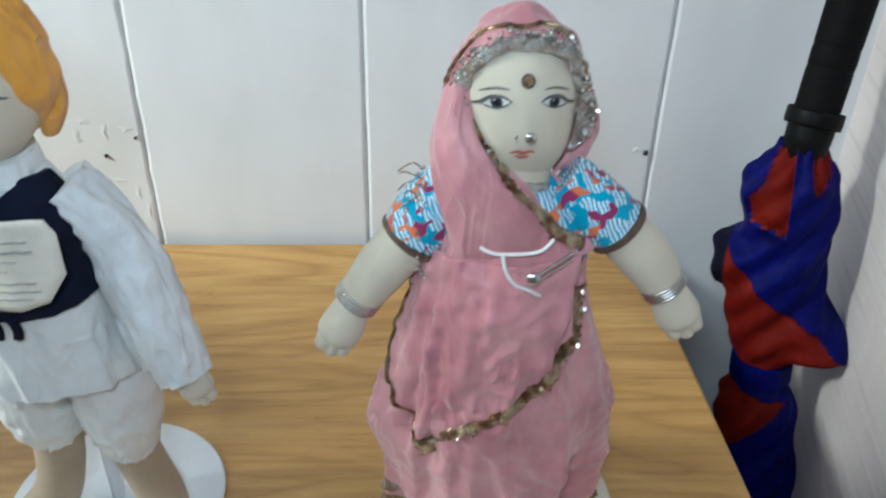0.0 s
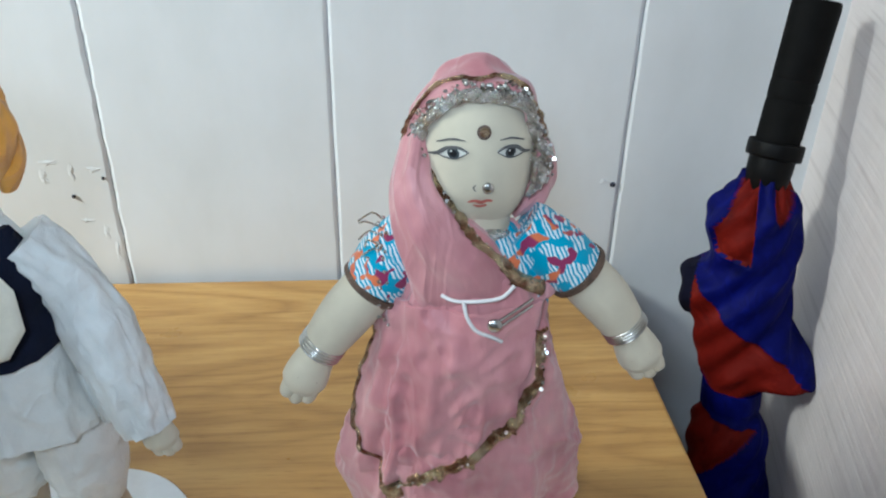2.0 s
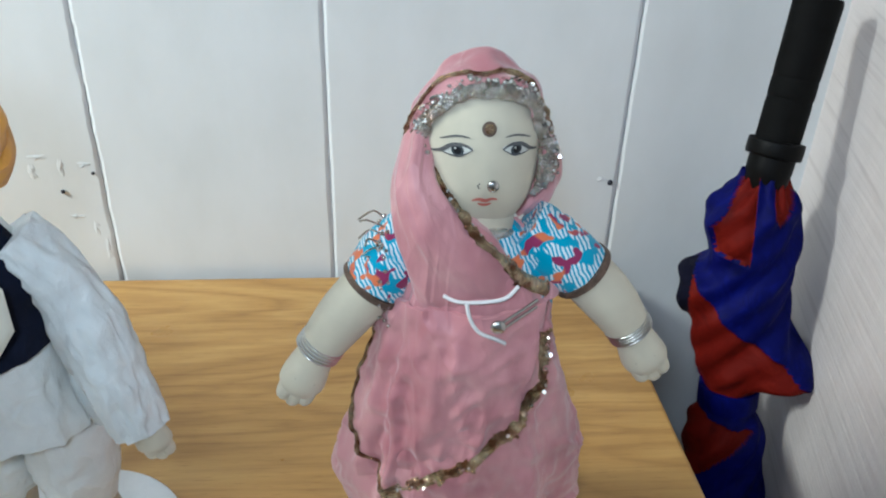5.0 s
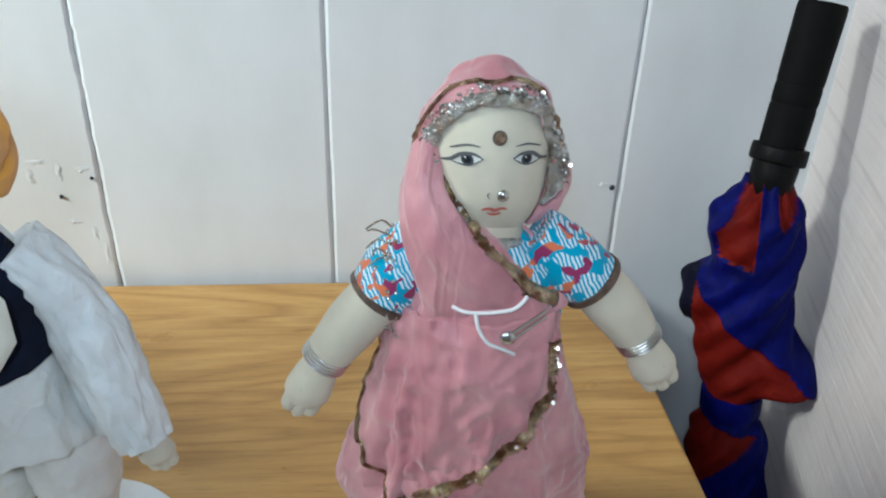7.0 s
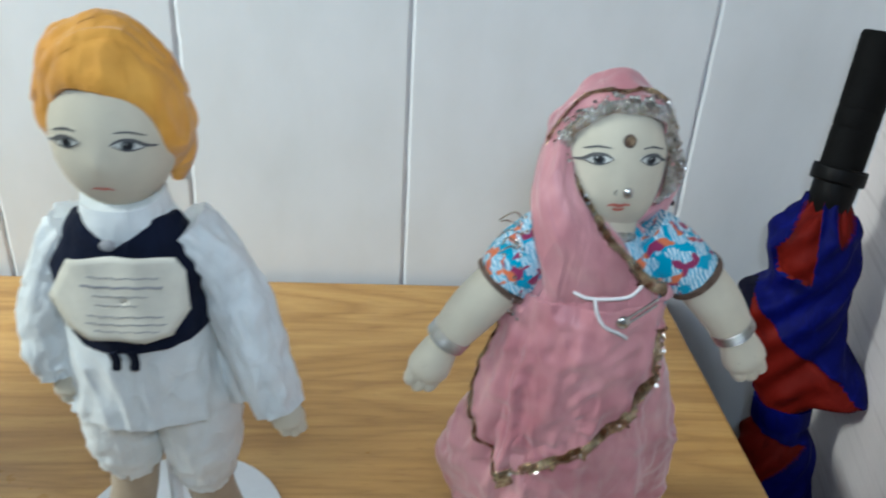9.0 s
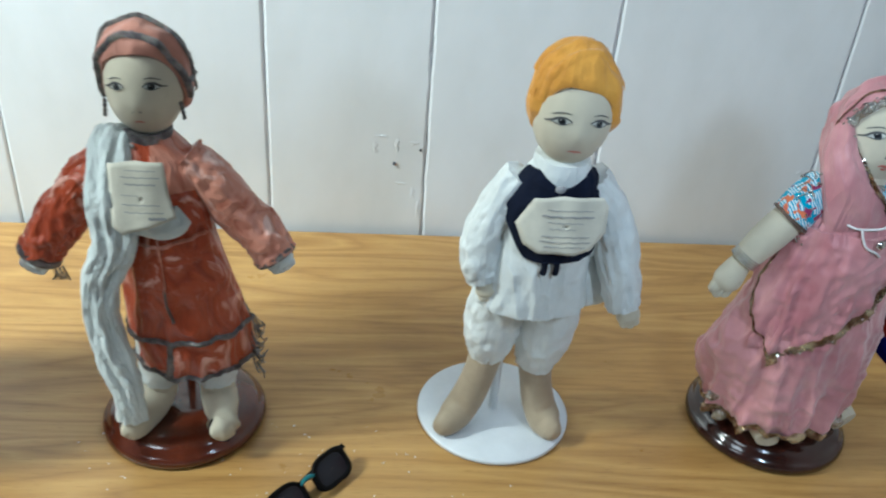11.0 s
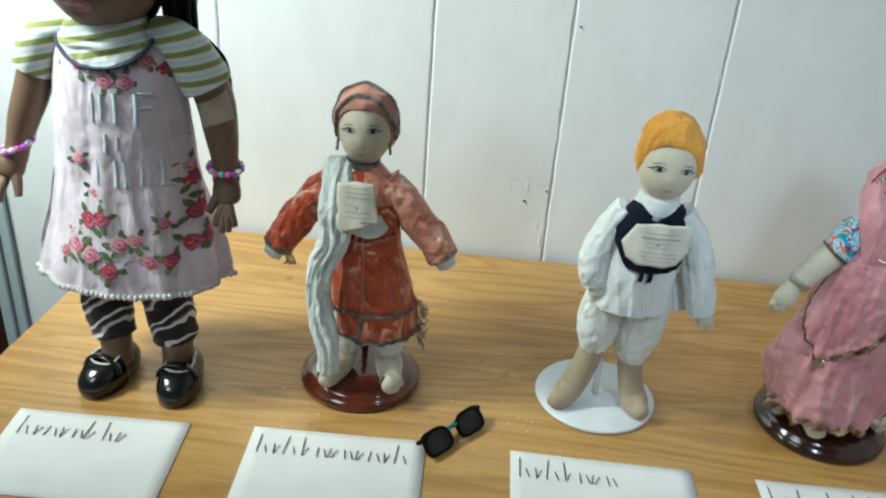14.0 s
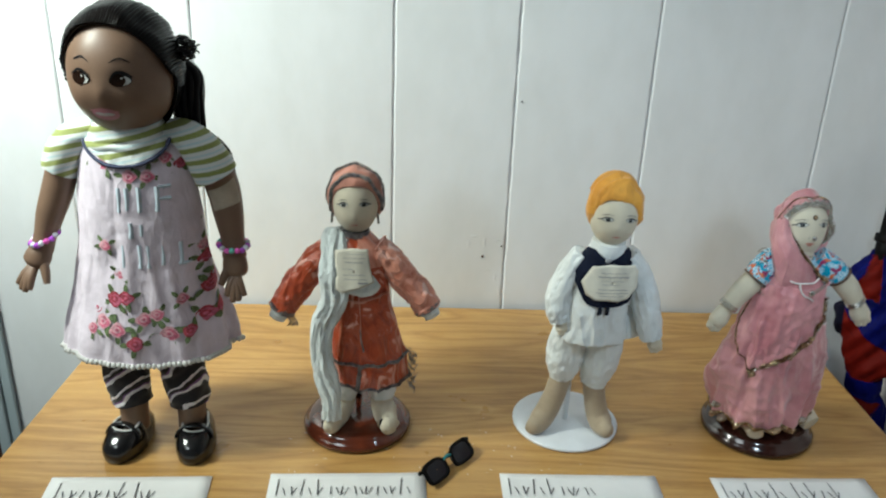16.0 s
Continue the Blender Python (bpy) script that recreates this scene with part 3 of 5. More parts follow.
def edge_gap(poly, x, y):
    """Distance to the nearest side of a panel."""
    best = 1.0
    for (x0, y0), (x1, y1) in zip(poly, poly[1:] + poly[:1]):
        dx, dy = x1 - x0, y1 - y0
        u = max(0.0, min(1.0, ((x - x0) * dx + (y - y0) * dy) / (dx * dx + dy * dy)))
        best = min(best, math.hypot(x - x0 - u * dx, y - y0 - u * dy))
    return best


def bell(d, w):
    return math.exp(-(d / w) ** 2)


s = Shape()
rows, NA = [], 220
for z in [0.12 + 0.008 * i for i in range(60)] + [0.600 + 0.0012 * i for i in range(241)]:
    c = axis_at(z)
    row = []
    for j in range(NA):
        a = 2 * math.pi * j / NA
        d = Vector((math.cos(a), math.sin(a), 0))
        across, front = d.dot(SIDE), d.dot(FACE)
        r = canopy_radius(z)
        waist = min(1.0, abs(z - 0.701) / 0.03)
        # corner of the red flap, the shoulder bulge and the dark hem on the other side
        r += 0.030 * bell(across - 1.0, 0.35) * (bell(z - 0.737, 0.010) if z < 0.737 else bell(z - 0.737, 0.024))
        r += 0.009 * bell(across + 1.0, 0.6) * bell(z - 0.853, 0.016)
        r += 0.016 * bell(across + 1.0, 0.35) * (bell(z - 0.800, 0.008) if z > 0.800 else bell(z - 0.800, 0.045))
        # slack cloth wound round the shaft, with hems that stand off where the panels meet
        wind = noise.noise(Vector((math.cos(a - z * 24) * 1.6, math.sin(a - z * 24) * 1.6, z * 12)))
        r += waist * (0.0035 * wind + 0.0016 * math.sin(7 * (a - z * 30)) * min(1.0, (0.895 - z) / 0.03))
        r += 0.0016 * math.sin(11 * a + 2) * bell(z - 0.888, 0.03)
        if front > -0.2:
            for poly in RED_PANELS:
                gap = edge_gap(poly, r * across, z)
                r += (0.0022 if not inside(poly, r * across, z) else -0.0010) * bell(gap, 0.006) * waist
        row.append(c + d * r)
    rows.append(row)


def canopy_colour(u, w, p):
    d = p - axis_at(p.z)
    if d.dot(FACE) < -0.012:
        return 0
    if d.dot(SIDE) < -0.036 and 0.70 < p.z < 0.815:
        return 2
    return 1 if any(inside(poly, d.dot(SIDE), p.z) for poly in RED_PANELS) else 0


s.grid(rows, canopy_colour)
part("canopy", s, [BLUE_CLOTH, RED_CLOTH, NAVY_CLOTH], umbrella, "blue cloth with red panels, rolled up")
s = Shape()
s.tube([(*axis_at(z), 0.0235, 0.0235) for z in (0.692, 0.701, 0.710)], 0, 40, 8)
part("strap", s, BLUE_CLOTH, umbrella, "blue closing strap")
s = Shape()
s.tube([(*axis_at(z), 0.003, 0.003) for z in (0.012, 0.06, 0.13)], 0, 14, 6)
part("ferrule", s, SILVER, umbrella)
s = Shape()
s.tube([(*axis_at(z), r, r) for z, r in ((0.872, 0.013), (0.885, 0.0155), (0.896, 0.016), (0.902, 0.0155))], 0, 40, 10)
part("runner", s, BLACK_PLASTIC, umbrella)
s = Shape()
s.tube([(*axis_at(z), r, r) for z, r in ((0.898, 0.0185), (0.899, 0.0195), (0.908, 0.0195), (0.909, 0.0185))], 0, 40, 8)
part("collar", s, BLACK_PLASTIC, umbrella)
s = Shape()
s.tube([(*axis_at(z), r, r * 0.9) for z, r in ((0.907, 0.0158), (0.925, 0.0160), (0.934, 0.0160), (0.9365, 0.0155), (0.939, 0.0161), (0.948, 0.0161), (0.9505, 0.0156), (0.953, 0.0162), (0.975, 0.0165), (0.992, 0.0168), (0.999, 0.0168), (1.002, 0.0160))], 0, 40, 90)
part("handle", s, plain("black_rubber_grip", (0.004, 0.004, 0.004), 0.7, 0, 0.2, 90), umbrella, "black rubber grip with finger rings")


# ---- dolls ----
FRONT = -math.pi / 2


def spread(levels, count=9):
    """Sections at even heights from rows (z, x, y, rx, ry), lowest first, heights over the table."""
    z0, z1, out = levels[0][0], levels[-1][0], []
    for i in range(count):
        z = z0 + (z1 - z0) * i / (count - 1)
        for a, b in zip(levels, levels[1:]):
            if z <= b[0] + 1e-9:
                u = (z - a[0]) / (b[0] - a[0])
                u = u * u * (3 - 2 * u) * 0.5 + u * 0.5
                out.append((a[1] + (b[1] - a[1]) * u, a[2] + (b[2] - a[2]) * u, T + z, a[3] + (b[3] - a[3]) * u, a[4] + (b[4] - a[4]) * u))
                break
    return out


class Coat:
    """A level garment skin with places on its front given by x and height."""

    def __init__(self, shape, levels, mat, fold=None, n=120, steps=90, count=13):
        self.s, self.z0, self.z1 = shape, levels[0][0], levels[-1][0]
        self.secs = spread(levels, count)
        self.skin = shape.tube(self.secs, mat, n, steps, fold, True)

    def on(self, x, z):
        t = max(0.0, min(1.0, (z - self.z0) / (self.z1 - self.z0)))
        u = min(t * (len(self.secs) - 1), len(self.secs) - 1.0001)
        a, b = self.secs[int(u)], self.secs[int(u) + 1]
        w = u - int(u)
        cx, rx = a[0] + (b[0] - a[0]) * w, a[3] + (b[3] - a[3]) * w
        return -math.acos(max(-0.999, min(0.999, (x - cx) / rx))), t

    def trim(self, path, width, mat, rough=0.0, off=0.0012, steps=60):
        self.s.ribbon(self.skin, [self.on(x, z) for x, z in path], width, mat, off, steps, rough)

    def ring(self, z, width, mat, rough=0.0, off=0.0014, wave=0.0):
        t = (z - self.z0) / (self.z1 - self.z0)
        self.s.ribbon(self.skin, [(2 * math.pi * i / 40, t + wave * math.sin(i * 1.7)) for i in range(41)], width, mat, off, 120, rough)

    def sheet(self, x0, x1, low, high, mat, off=0.002, n=40, m=24, drape=0.0):
        """A cloth piece on the front between x0 and x1, its lower and upper edge functions of x."""
        rows = []
        for layer in (0, 1):
            for i in range(m + 1):
                row = []
                for j in range(n + 1):
                    x = x0 + (x1 - x0) * j / n
                    z = low(x) + (high(x) - low(x)) * i / m
                    a, t = self.on(x, z)
                    row.append(self.skin(a, t, off - layer * off * 0.9 + drape * (0.35 * noise.noise(Vector((x * 40, z * 40, 3))) + 1.3 * (0.5 - abs(noise.noise(Vector(((x - z * 0.7) * 95, (z + x * 0.4) * 34, 7))))))))
                rows.append(row)
            if layer == 0:
                outer, rows = rows, []
        self.s.grid(outer, mat, wrap=False)
        edge_o = outer[0] + [r[-1] for r in outer] + outer[-1][::-1] + [r[0] for r in outer[::-1]]
        edge_i = rows[0] + [r[-1] for r in rows] + rows[-1][::-1] + [r[0] for r in rows[::-1]]
        self.s.grid([edge_o, edge_i], mat, wrap=False)


class Head:
    """An ovoid head looking along -y, with a nose, a chin and drawn features."""

    def __init__(self, shape, at, r, mat, yaw=0, lean=0, nose_=0.06, cheek=0.03, n=64, m=48, shape_func=None):
        self.s, self.c, self.r = shape, Vector((at[0], at[1], T + at[2])), r
        self.R = Euler((0, radians(lean), radians(yaw))).to_matrix()
        self.nose, self.cheek, self.more = nose_, cheek, shape_func
        shape.ball(self.c, r, mat, n, m, self.swell, self.R)

    def swell(self, d):
        f = max(0.0, -d.y)
        k = self.nose * math.exp(-(d.x / 0.13) ** 2 - ((d.z + 0.18) / 0.16) ** 2) * f
        k += self.cheek * sum(math.exp(-((d.x - s * 0.5) / 0.28) ** 2 - ((d.z + 0.28) / 0.25) ** 2) for s in (-1, 1)) * f
        k += 0.02 * max(0.0, -d.z - 0.15) * abs(d.x)
        if self.more:
            k += self.more(d)
        return k

    def at(self, x, z, off=0.0):
        q = 1 - (x / self.r[0]) ** 2 - (z / self.r[2]) ** 2
        d = Vector((x / self.r[0], -math.sqrt(max(q, 0.001)), z / self.r[2]))
        p = Vector((d.x * self.r[0], d.y * self.r[1], d.z * self.r[2])) * (1 + self.swell(d))
        return self.R @ (p + d * off) + self.c

    def patch(self, x, z, w, h, mat, off=0.0003, n=24, power=1.0, slant=0.0):
        rows = []
        for k in (1.0, 0.66, 0.33, 0.02):
            row = []
            for j in range(n):
                a = 2 * math.pi * j / n
                c, s_ = math.cos(a), math.sin(a)
                u = w * k * c
                v = h * k * (abs(s_) ** power) * (1 if s_ > 0 else -1) + slant * u
                row.append(self.at(x + u, z + v, off))
            rows.append(row)
        self.s.grid(rows, mat)

    def line(self, pts, width, mat, off=0.0004):
        rows = []
        n = len(pts)
        fine = []
        for i in range((n - 1) * 6 + 1):
            u = i / 6
            k = min(int(u), n - 2)
            w = u - k
            q = [pts[max(0, min(n - 1, k + d))] for d in (-1, 0, 1, 2)]
            fine.append([0.5 * (2 * b + (c - a) * w + (2 * a - 5 * b + 4 * c - d) * w * w + (3 * b - a - 3 * c + d) * w ** 3) for a, b, c, d in zip(*q)])
        for i, (x, z) in enumerate(fine):
            x0, z0 = fine[max(i - 1, 0)]
            x1, z1 = fine[min(i + 1, len(fine) - 1)]
            l = math.hypot(x1 - x0, z1 - z0) or 1
            nx, nz = -(z1 - z0) / l, (x1 - x0) / l
            w = width * 0.5 * (0.35 + 0.65 * math.sin(math.pi * min(1, max(0, i / (len(fine) - 1)))))
            rows.append([self.at(x - nx * w, z - nz * w, off), self.at(x + nx * w, z + nz * w, off)])
        self.s.grid(rows, mat, wrap=False)

    def eyes(self, dx, z, w, h, white, iris, dark, line, brow, slant=0.12, gaze=0.0):
        def sag(x):
            # drawn level round the curve of the face
            q = lambda v: self.r[1] * (1 - math.sqrt(max(0.05, 1 - (v / self.r[0]) ** 2)))
            return -0.42 * (q(x) - q(dx - w))

        tip = (sag(dx + w) - sag(dx - w)) / (2 * w)
        mid = z + sag(dx)
        for s in (-1, 1):
            self.patch(s * dx, mid, w, h, white, 0.0003, power=1.5, slant=s * (slant + tip))
            self.patch(s * dx + gaze, mid, h * 1.0, h * 0.95, iris, 0.0005, 20)
            self.patch(s * dx + gaze, mid, h * 0.6, h * 0.6, dark, 0.0007, 16)
            # catchlight on the iris, put in as a small white patch
            self.patch(s * dx + gaze - h * 0.3, mid + h * 0.35, h * 0.16, h * 0.16, white, 0.0009, 10)
            up = [(-1.0, -slant * w * 0.6), (-0.4, h * 0.85), (0.35, h * 0.95 + slant * w * 0.4), (1.0, slant * w * 1.3 + h * 0.2), (1.6, slant * w * 2.2 + h * 0.2)]
            self.line([(s * (dx + w * u), z + v + sag(dx + w * u)) for u, v in up], 0.0013, line, 0.0008)
            lo = [(-1.0, -slant * w * 0.6), (-0.2, -h * 0.9), (0.5, -h * 0.6 + slant * w * 0.5), (1.0, slant * w)]
            self.line([(s * (dx + w * u), z + v + sag(dx + w * u)) for u, v in lo], 0.0006, line, 0.0008)
            br = [(-0.8, h * 2.0), (0.1, h * 2.4), (1.1, h * 2.1)]
            self.line([(s * (dx + w * u), z + v + sag(dx + w * u)) for u, v in br], 0.0007, brow, 0.0006)

    def hood(self, r, mat, opening, folds=0.0015, n=96, m=50, closed=1.0, seed=0.0, hug=0.0, form=None):
        """A cloth shell round the head that leaves the face free; opening gives the polar angle from straight ahead at each turn."""

        def skin(a, t, off=0.0):
            th = opening(a) + (math.pi * closed - opening(a)) * t
            d = Vector((math.sin(th) * math.cos(a), -math.cos(th), math.sin(th) * math.sin(a)))
            f = folds * (noise.noise(Vector((d.x * 2.2 + seed, d.y * 2.2, d.z * 2.2))) + 0.6 * noise.noise(Vector((a * 2.5 + seed, t * 9, 2.0))))
            f -= hug * math.exp(-t * 11)
            k = 1 + (form(d) if form else 0.0)
            p = Vector((d.x * r[0], d.y * r[1], d.z * r[2])) * k + d * (f + off)
            return self.R @ p + self.c

        rows = [[skin(2 * math.pi * j / n, i / m) for j in range(n)] for i in range(m + 1)]
        inner = [[skin(2 * math.pi * j / n, i / m * 0.3, -0.0018) for j in range(n)] for i in range(4)]
        self.s.grid(inner[::-1] + [rows[0]], mat)
        self.s.grid(rows, mat)
        return skin


def finish(shape, mats, origin, label):
    o = Vector((origin[0], origin[1], T + origin[2]))
    shape.v = [p - o for p in shape.v]
    ob = new("doll", shape.mesh("doll", mats))
    ob.location = o
    return tagged(ob, label, "doll", "dolls on the table")


def up(*pts):
    return [(p[0], p[1], T + p[2], p[3], p[4] if len(p) > 4 else p[3]) for p in pts]


def ridges(seed, k, amp, stretch=1.0):
    """Gathered cloth: soft ridges that run down the garment and wander."""

    def f(a, t):
        w = noise.noise(Vector((math.cos(a) * 1.3 + seed, math.sin(a) * 1.3, t * 2.2 * stretch)))
        r = noise.noise(Vector((a * k + 4.0 * w + seed, t * 1.6 * stretch, seed)))
        g = 1 - abs(noise.noise(Vector((math.cos(a) * 3 + seed, math.sin(a) * 3, t * 5 * stretch)))) * 2
        return amp * (r + 0.55 * g - 0.4)

    return lambda a, t: f(a, t) if a < 5.6 else f(a, t) * (2 * math.pi - a) / 0.683 + f(a - 2 * math.pi, t) * (1 - (2 * math.pi - a) / 0.683)


def mitten(s, a, b, mat, r=0.0085, side=0.0, fingers=3):
    """A stuffed cloth hand from the wrist a towards b, with stitched fingers."""
    A, B = Vector((a[0], a[1], T + a[2])), Vector((b[0], b[1], T + b[2]))
    d = (B - A)
    x = Vector((0, 1, 0)).cross(d).normalized()
    s.tube([(*A.lerp(B, u), r * k, r * k * 0.8) for u, k in ((0, 0.85), (0.25, 1.05), (0.55, 1.15), (0.72, 0.8))], mat, 20, 10)
    for n in range(fingers):
        o = (n - (fingers - 1) / 2) / fingers * 2.0
        p0, p1 = A.lerp(B, 0.45) + x * r * 0.75 * o, A.lerp(B, 1.0 - 0.10 * abs(o)) + x * r * 0.8 * o
        s.tube([(*p0.lerp(p1, u), r * 0.44 * k, r * 0.46 * k) for u, k in ((0, 0.9), (0.5, 1.05), (0.85, 0.9), (1, 0.35))], mat, 14, 8)


SKIN = cloth("cream_doll_cotton", (0.62, 0.57, 0.44), 5200, 0.06, 0.8, 0.15, 0.12)
EYE_WHITE = plain("painted_white", (0.62, 0.62, 0.56), 0.6)
EYE_GREY = plain("painted_grey_iris", (0.05, 0.06, 0.065), 0.5)
EYE_DARK = plain("painted_black", (0.012, 0.012, 0.014), 0.35)
DRAWN = plain("pencil_line", (0.10, 0.10, 0.10), 0.8)
LIP = plain("painted_lip", (0.58, 0.17, 0.13), 0.6)
# paler second tone of the silk puts its highlights into the colour
PINK = cloth("pink_silk", (0.50, 0.185, 0.215), 3600, 0.13, 0.42, 0.4, 0.42, (0.68, 0.345, 0.355), 0.3)
PINK_PALE = cloth("pale_pink_silk", (0.66, 0.32, 0.335), 3600, 0.10, 0.5, 0.4, 0.42, None, 0.3)
TRIM = sequins("sequin_trim", (0.17, 0.075, 0.035), (0.62, 0.50, 0.32), 480, 0.18)
TRIM_SILVER = sequins("silver_sequin_trim", (0.42, 0.36, 0.28), (0.80, 0.80, 0.76), 620)
BLOUSE = printed("flowered_blouse", (0.72, 0.80, 0.84), ((0.02, 0.33, 0.52), (0.65, 0.17, 0.06), (0.26, 0.02, 0.10)), 115)
CUFF_BRAID = plain("brown_braid", (0.13, 0.085, 0.06), 0.6, 0.2, 0.3, 300)
THREAD = plain("white_thread", (0.75, 0.73, 0.72), 0.8)
ORANGE = cloth("orange_turban_cotton", (0.76, 0.33, 0.030), 3000, 0.14, 0.75, 0.25, 0.45, (0.82, 0.42, 0.06))
WHITE_CLOTH = cloth("white_cotton", (0.76, 0.79, 0.78), 3000, 0.07, 0.8, 0.2, 0.5)
NAVY = cloth("navy_velvet", (0.006, 0.009, 0.024), 3000, 0.25, 0.85, 0.02, 0.4)
FOOT = cloth("beige_stocking", (0.43, 0.35, 0.24), 5200, 0.10, 0.8, 0.2, 0.2)
# third tone is painted sheen; the second satin repeats the rust as lit
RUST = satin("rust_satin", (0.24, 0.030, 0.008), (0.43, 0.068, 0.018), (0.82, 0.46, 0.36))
RUST_LIT = satin("rust_satin_lit", (0.46, 0.11, 0.05), (0.66, 0.29, 0.20), (0.85, 0.58, 0.50))
HAT = cloth("salmon_hat_cloth", (0.58, 0.27, 0.20), 3000, 0.16, 0.7, 0.3, 0.4)
GREY_BRAID = sequins("grey_metal_braid", (0.13, 0.12, 0.13), (0.30, 0.28, 0.27), 700, 0.4)
SASH = cloth("pale_muslin", (0.72, 0.77, 0.76), 2600, 0.08, 0.85, 0.2, 0.9)

# --- the doll in the pink sari
s = Shape()
mats = [PINK, SKIN, EYE_WHITE, EYE_GREY, EYE_DARK, DRAWN, LIP, TRIM, TRIM_SILVER, BLOUSE, CUFF_BRAID, THREAD, PINK_PALE, SILVER]


def sari(u, w, p):
    x, z = p.x, p.z - T
    if p.y < -0.318 and z > 0.197 and x > 0.231 + (0.266 - z) * 0.84:
        return 9
    if p.y > -0.318 and z > 0.215 and x > 0.25:
        return 9
    if x < 0.232 - 0.10 * max(0, z - 0.10) and z < 0.125 and p.y < -0.29:
        return 12
    return 0


body = Coat(s, [(0.034, 0.258, -0.300, 0.053, 0.044), (0.055, 0.257, -0.303, 0.0575, 0.047), (0.085, 0.2555, -0.310, 0.0585, 0.044), (0.110, 0.2545, -0.318, 0.0555, 0.038), (0.150, 0.2535, -0.325, 0.0445, 0.031), (0.187, 0.2535, -0.329, 0.0345, 0.025), (0.208, 0.2545, -0.329, 0.0325, 0.022), (0.222, 0.2545, -0.327, 0.0275, 0.018), (0.234, 0.2550, -0.325, 0.014, 0.012)],
            sari, lambda a, t: ridges(3.1, 3.0, 0.0120, 0.6)(a, t) * max(0.14, 1 - t * 1.12) + 0.0016 * noise.noise(Vector((a * 4, t * 26, 1))) + 0.0042 * max(0.0, 0.35 - abs(noise.noise(Vector((a * 2.2 + t * 5, t * 4 - a, 6))) * 2.2)) * (1 if t < 0.8 else 0), 260, 170)
# over-drape in front, from the waist to a curved gilt border
body.sheet(0.210, 0.289, lambda x: 0.121 + 1150 * max(0, x - 0.241) ** 3 + 0.9 * max(0, x - 0.263) - 0.30 * max(0, 0.241 - x), lambda x: 0.206, 0, 0.0022, 70, 46, 0.0018)
body.trim([(0.2790, 0.195), (0.2785, 0.182), (0.2765, 0.165), (0.2695, 0.149), (0.258, 0.135), (0.244, 0.126), (0.231, 0.118), (0.222, 0.110)], lambda u: 0.0064 - 0.0015 * math.sin(u * 9), 7, 0.9, 0.0042, 110)
body.trim([(0.216, 0.190), (0.209, 0.162), (0.210, 0.135), (0.216, 0.118), (0.222, 0.110)], 0.0016, 7, 0.5, 0.0035)
body.trim([(0.2235, 0.114), (0.224, 0.109), (0.2245, 0.104)], 0.011, 7, 0.9, 0.0042, 20)
# the gilt edge that crosses the chest
body.trim([(0.2515, 0.2335), (0.258, 0.2285), (0.265, 0.2230), (0.272, 0.2170), (0.279, 0.2110)], lambda u: 0.0046 + 0.0020 * u, 7, 0.5, 0.0042, 80)
# hem with gilt border, uneven
body.ring(0.038, 0.008, 7, 0.9, 0.0016, 0.012)
for x, z in ((0.213, 0.036), (0.262, 0.043), (0.288, 0.046), (0.205, 0.05)):
    a, t = body.on(x, z)
    s.ball(body.skin(a, t, 0.003), (0.006, 0.003, 0.005), 8, 12, 8, lambda d: 0.4 * noise.noise(d * 3))
# feet under the skirt
s.tube(up((0.246, -0.300, 0.034, 0.011, 0.010), (0.245, -0.322, 0.031, 0.0125, 0.010), (0.244, -0.343, 0.027, 0.009, 0.007)), 1, 18, 12)
s.tube(up((0.300, -0.292, 0.034, 0.011, 0.010), (0.308, -0.306, 0.032, 0.0125, 0.011), (0.314, -0.322, 0.027, 0.010, 0.0075)), 1, 18, 12)
# neck, head and drawn face
s.tube(up((0.255, -0.325, 0.226, 0.015), (0.255, -0.325, 0.248, 0.015)), 1, 24, 6)
h = Head(s, (0.2548, -0.3225, 0.2632), (0.0228, 0.0228, 0.0338), 1, 2, 0, 0.05, 0.02, 64, 48, lambda d: -0.09 * max(0.0, d.z) ** 2 + 0.10 * max(0.0, -d.z - 0.15) * abs(d.x))
h.eyes(0.0103, 0.0080, 0.0052, 0.0021, 2, 3, 4, 5, 5, 0.01)
h.line([(-0.0046, -0.0118), (-0.0020, -0.0109), (0, -0.0115), (0.0020, -0.0109), (0.0044, -0.0116)], 0.0018, 6)
h.line([(-0.0026, -0.0130), (0.0, -0.0137), (0.0024, -0.0130)], 0.0014, 6)
for sx in (-1, 1):
    h.line([(sx * 0.0022, -0.0040), (sx * 0.0030, -0.0052), (sx * 0.0022, -0.0065)], 0.0005, 5)
h.patch(0.0004, 0.0152, 0.0026, 0.0026, 10, 0.0006)
h.patch(0.0004, 0.0152, 0.0017, 0.0017, 7, 0.0012)
s.ball(h.at(0.0020, -0.0048, 0.0010), (0.0022, 0.0014, 0.0023), 13, 14, 10)
# hood and its sequin edge
open_ = lambda a: 1.18 - 0.26 * max(0, math.sin(a)) ** 2 + 0.30 * max(0, -math.sin(a)) ** 2
hood = h.hood((0.0272, 0.0270, 0.0345), 0, open_, 0.0030, 120, 60, 0.97, 1.7, 0.0022)
s.ribbon(hood, [(math.pi * (-0.18 + 1.42 * i / 30), 0.01) for i in range(31)], lambda u: 0.0050, 8, 0.0010, 140, 1.0)
s.ribbon(hood, [(math.pi * (0.05 + 0.9 * i / 20), 0.15 + 0.02 * math.sin(i)) for i in range(21)], 0.0009, 7, 0.0010, 80, 0.5)
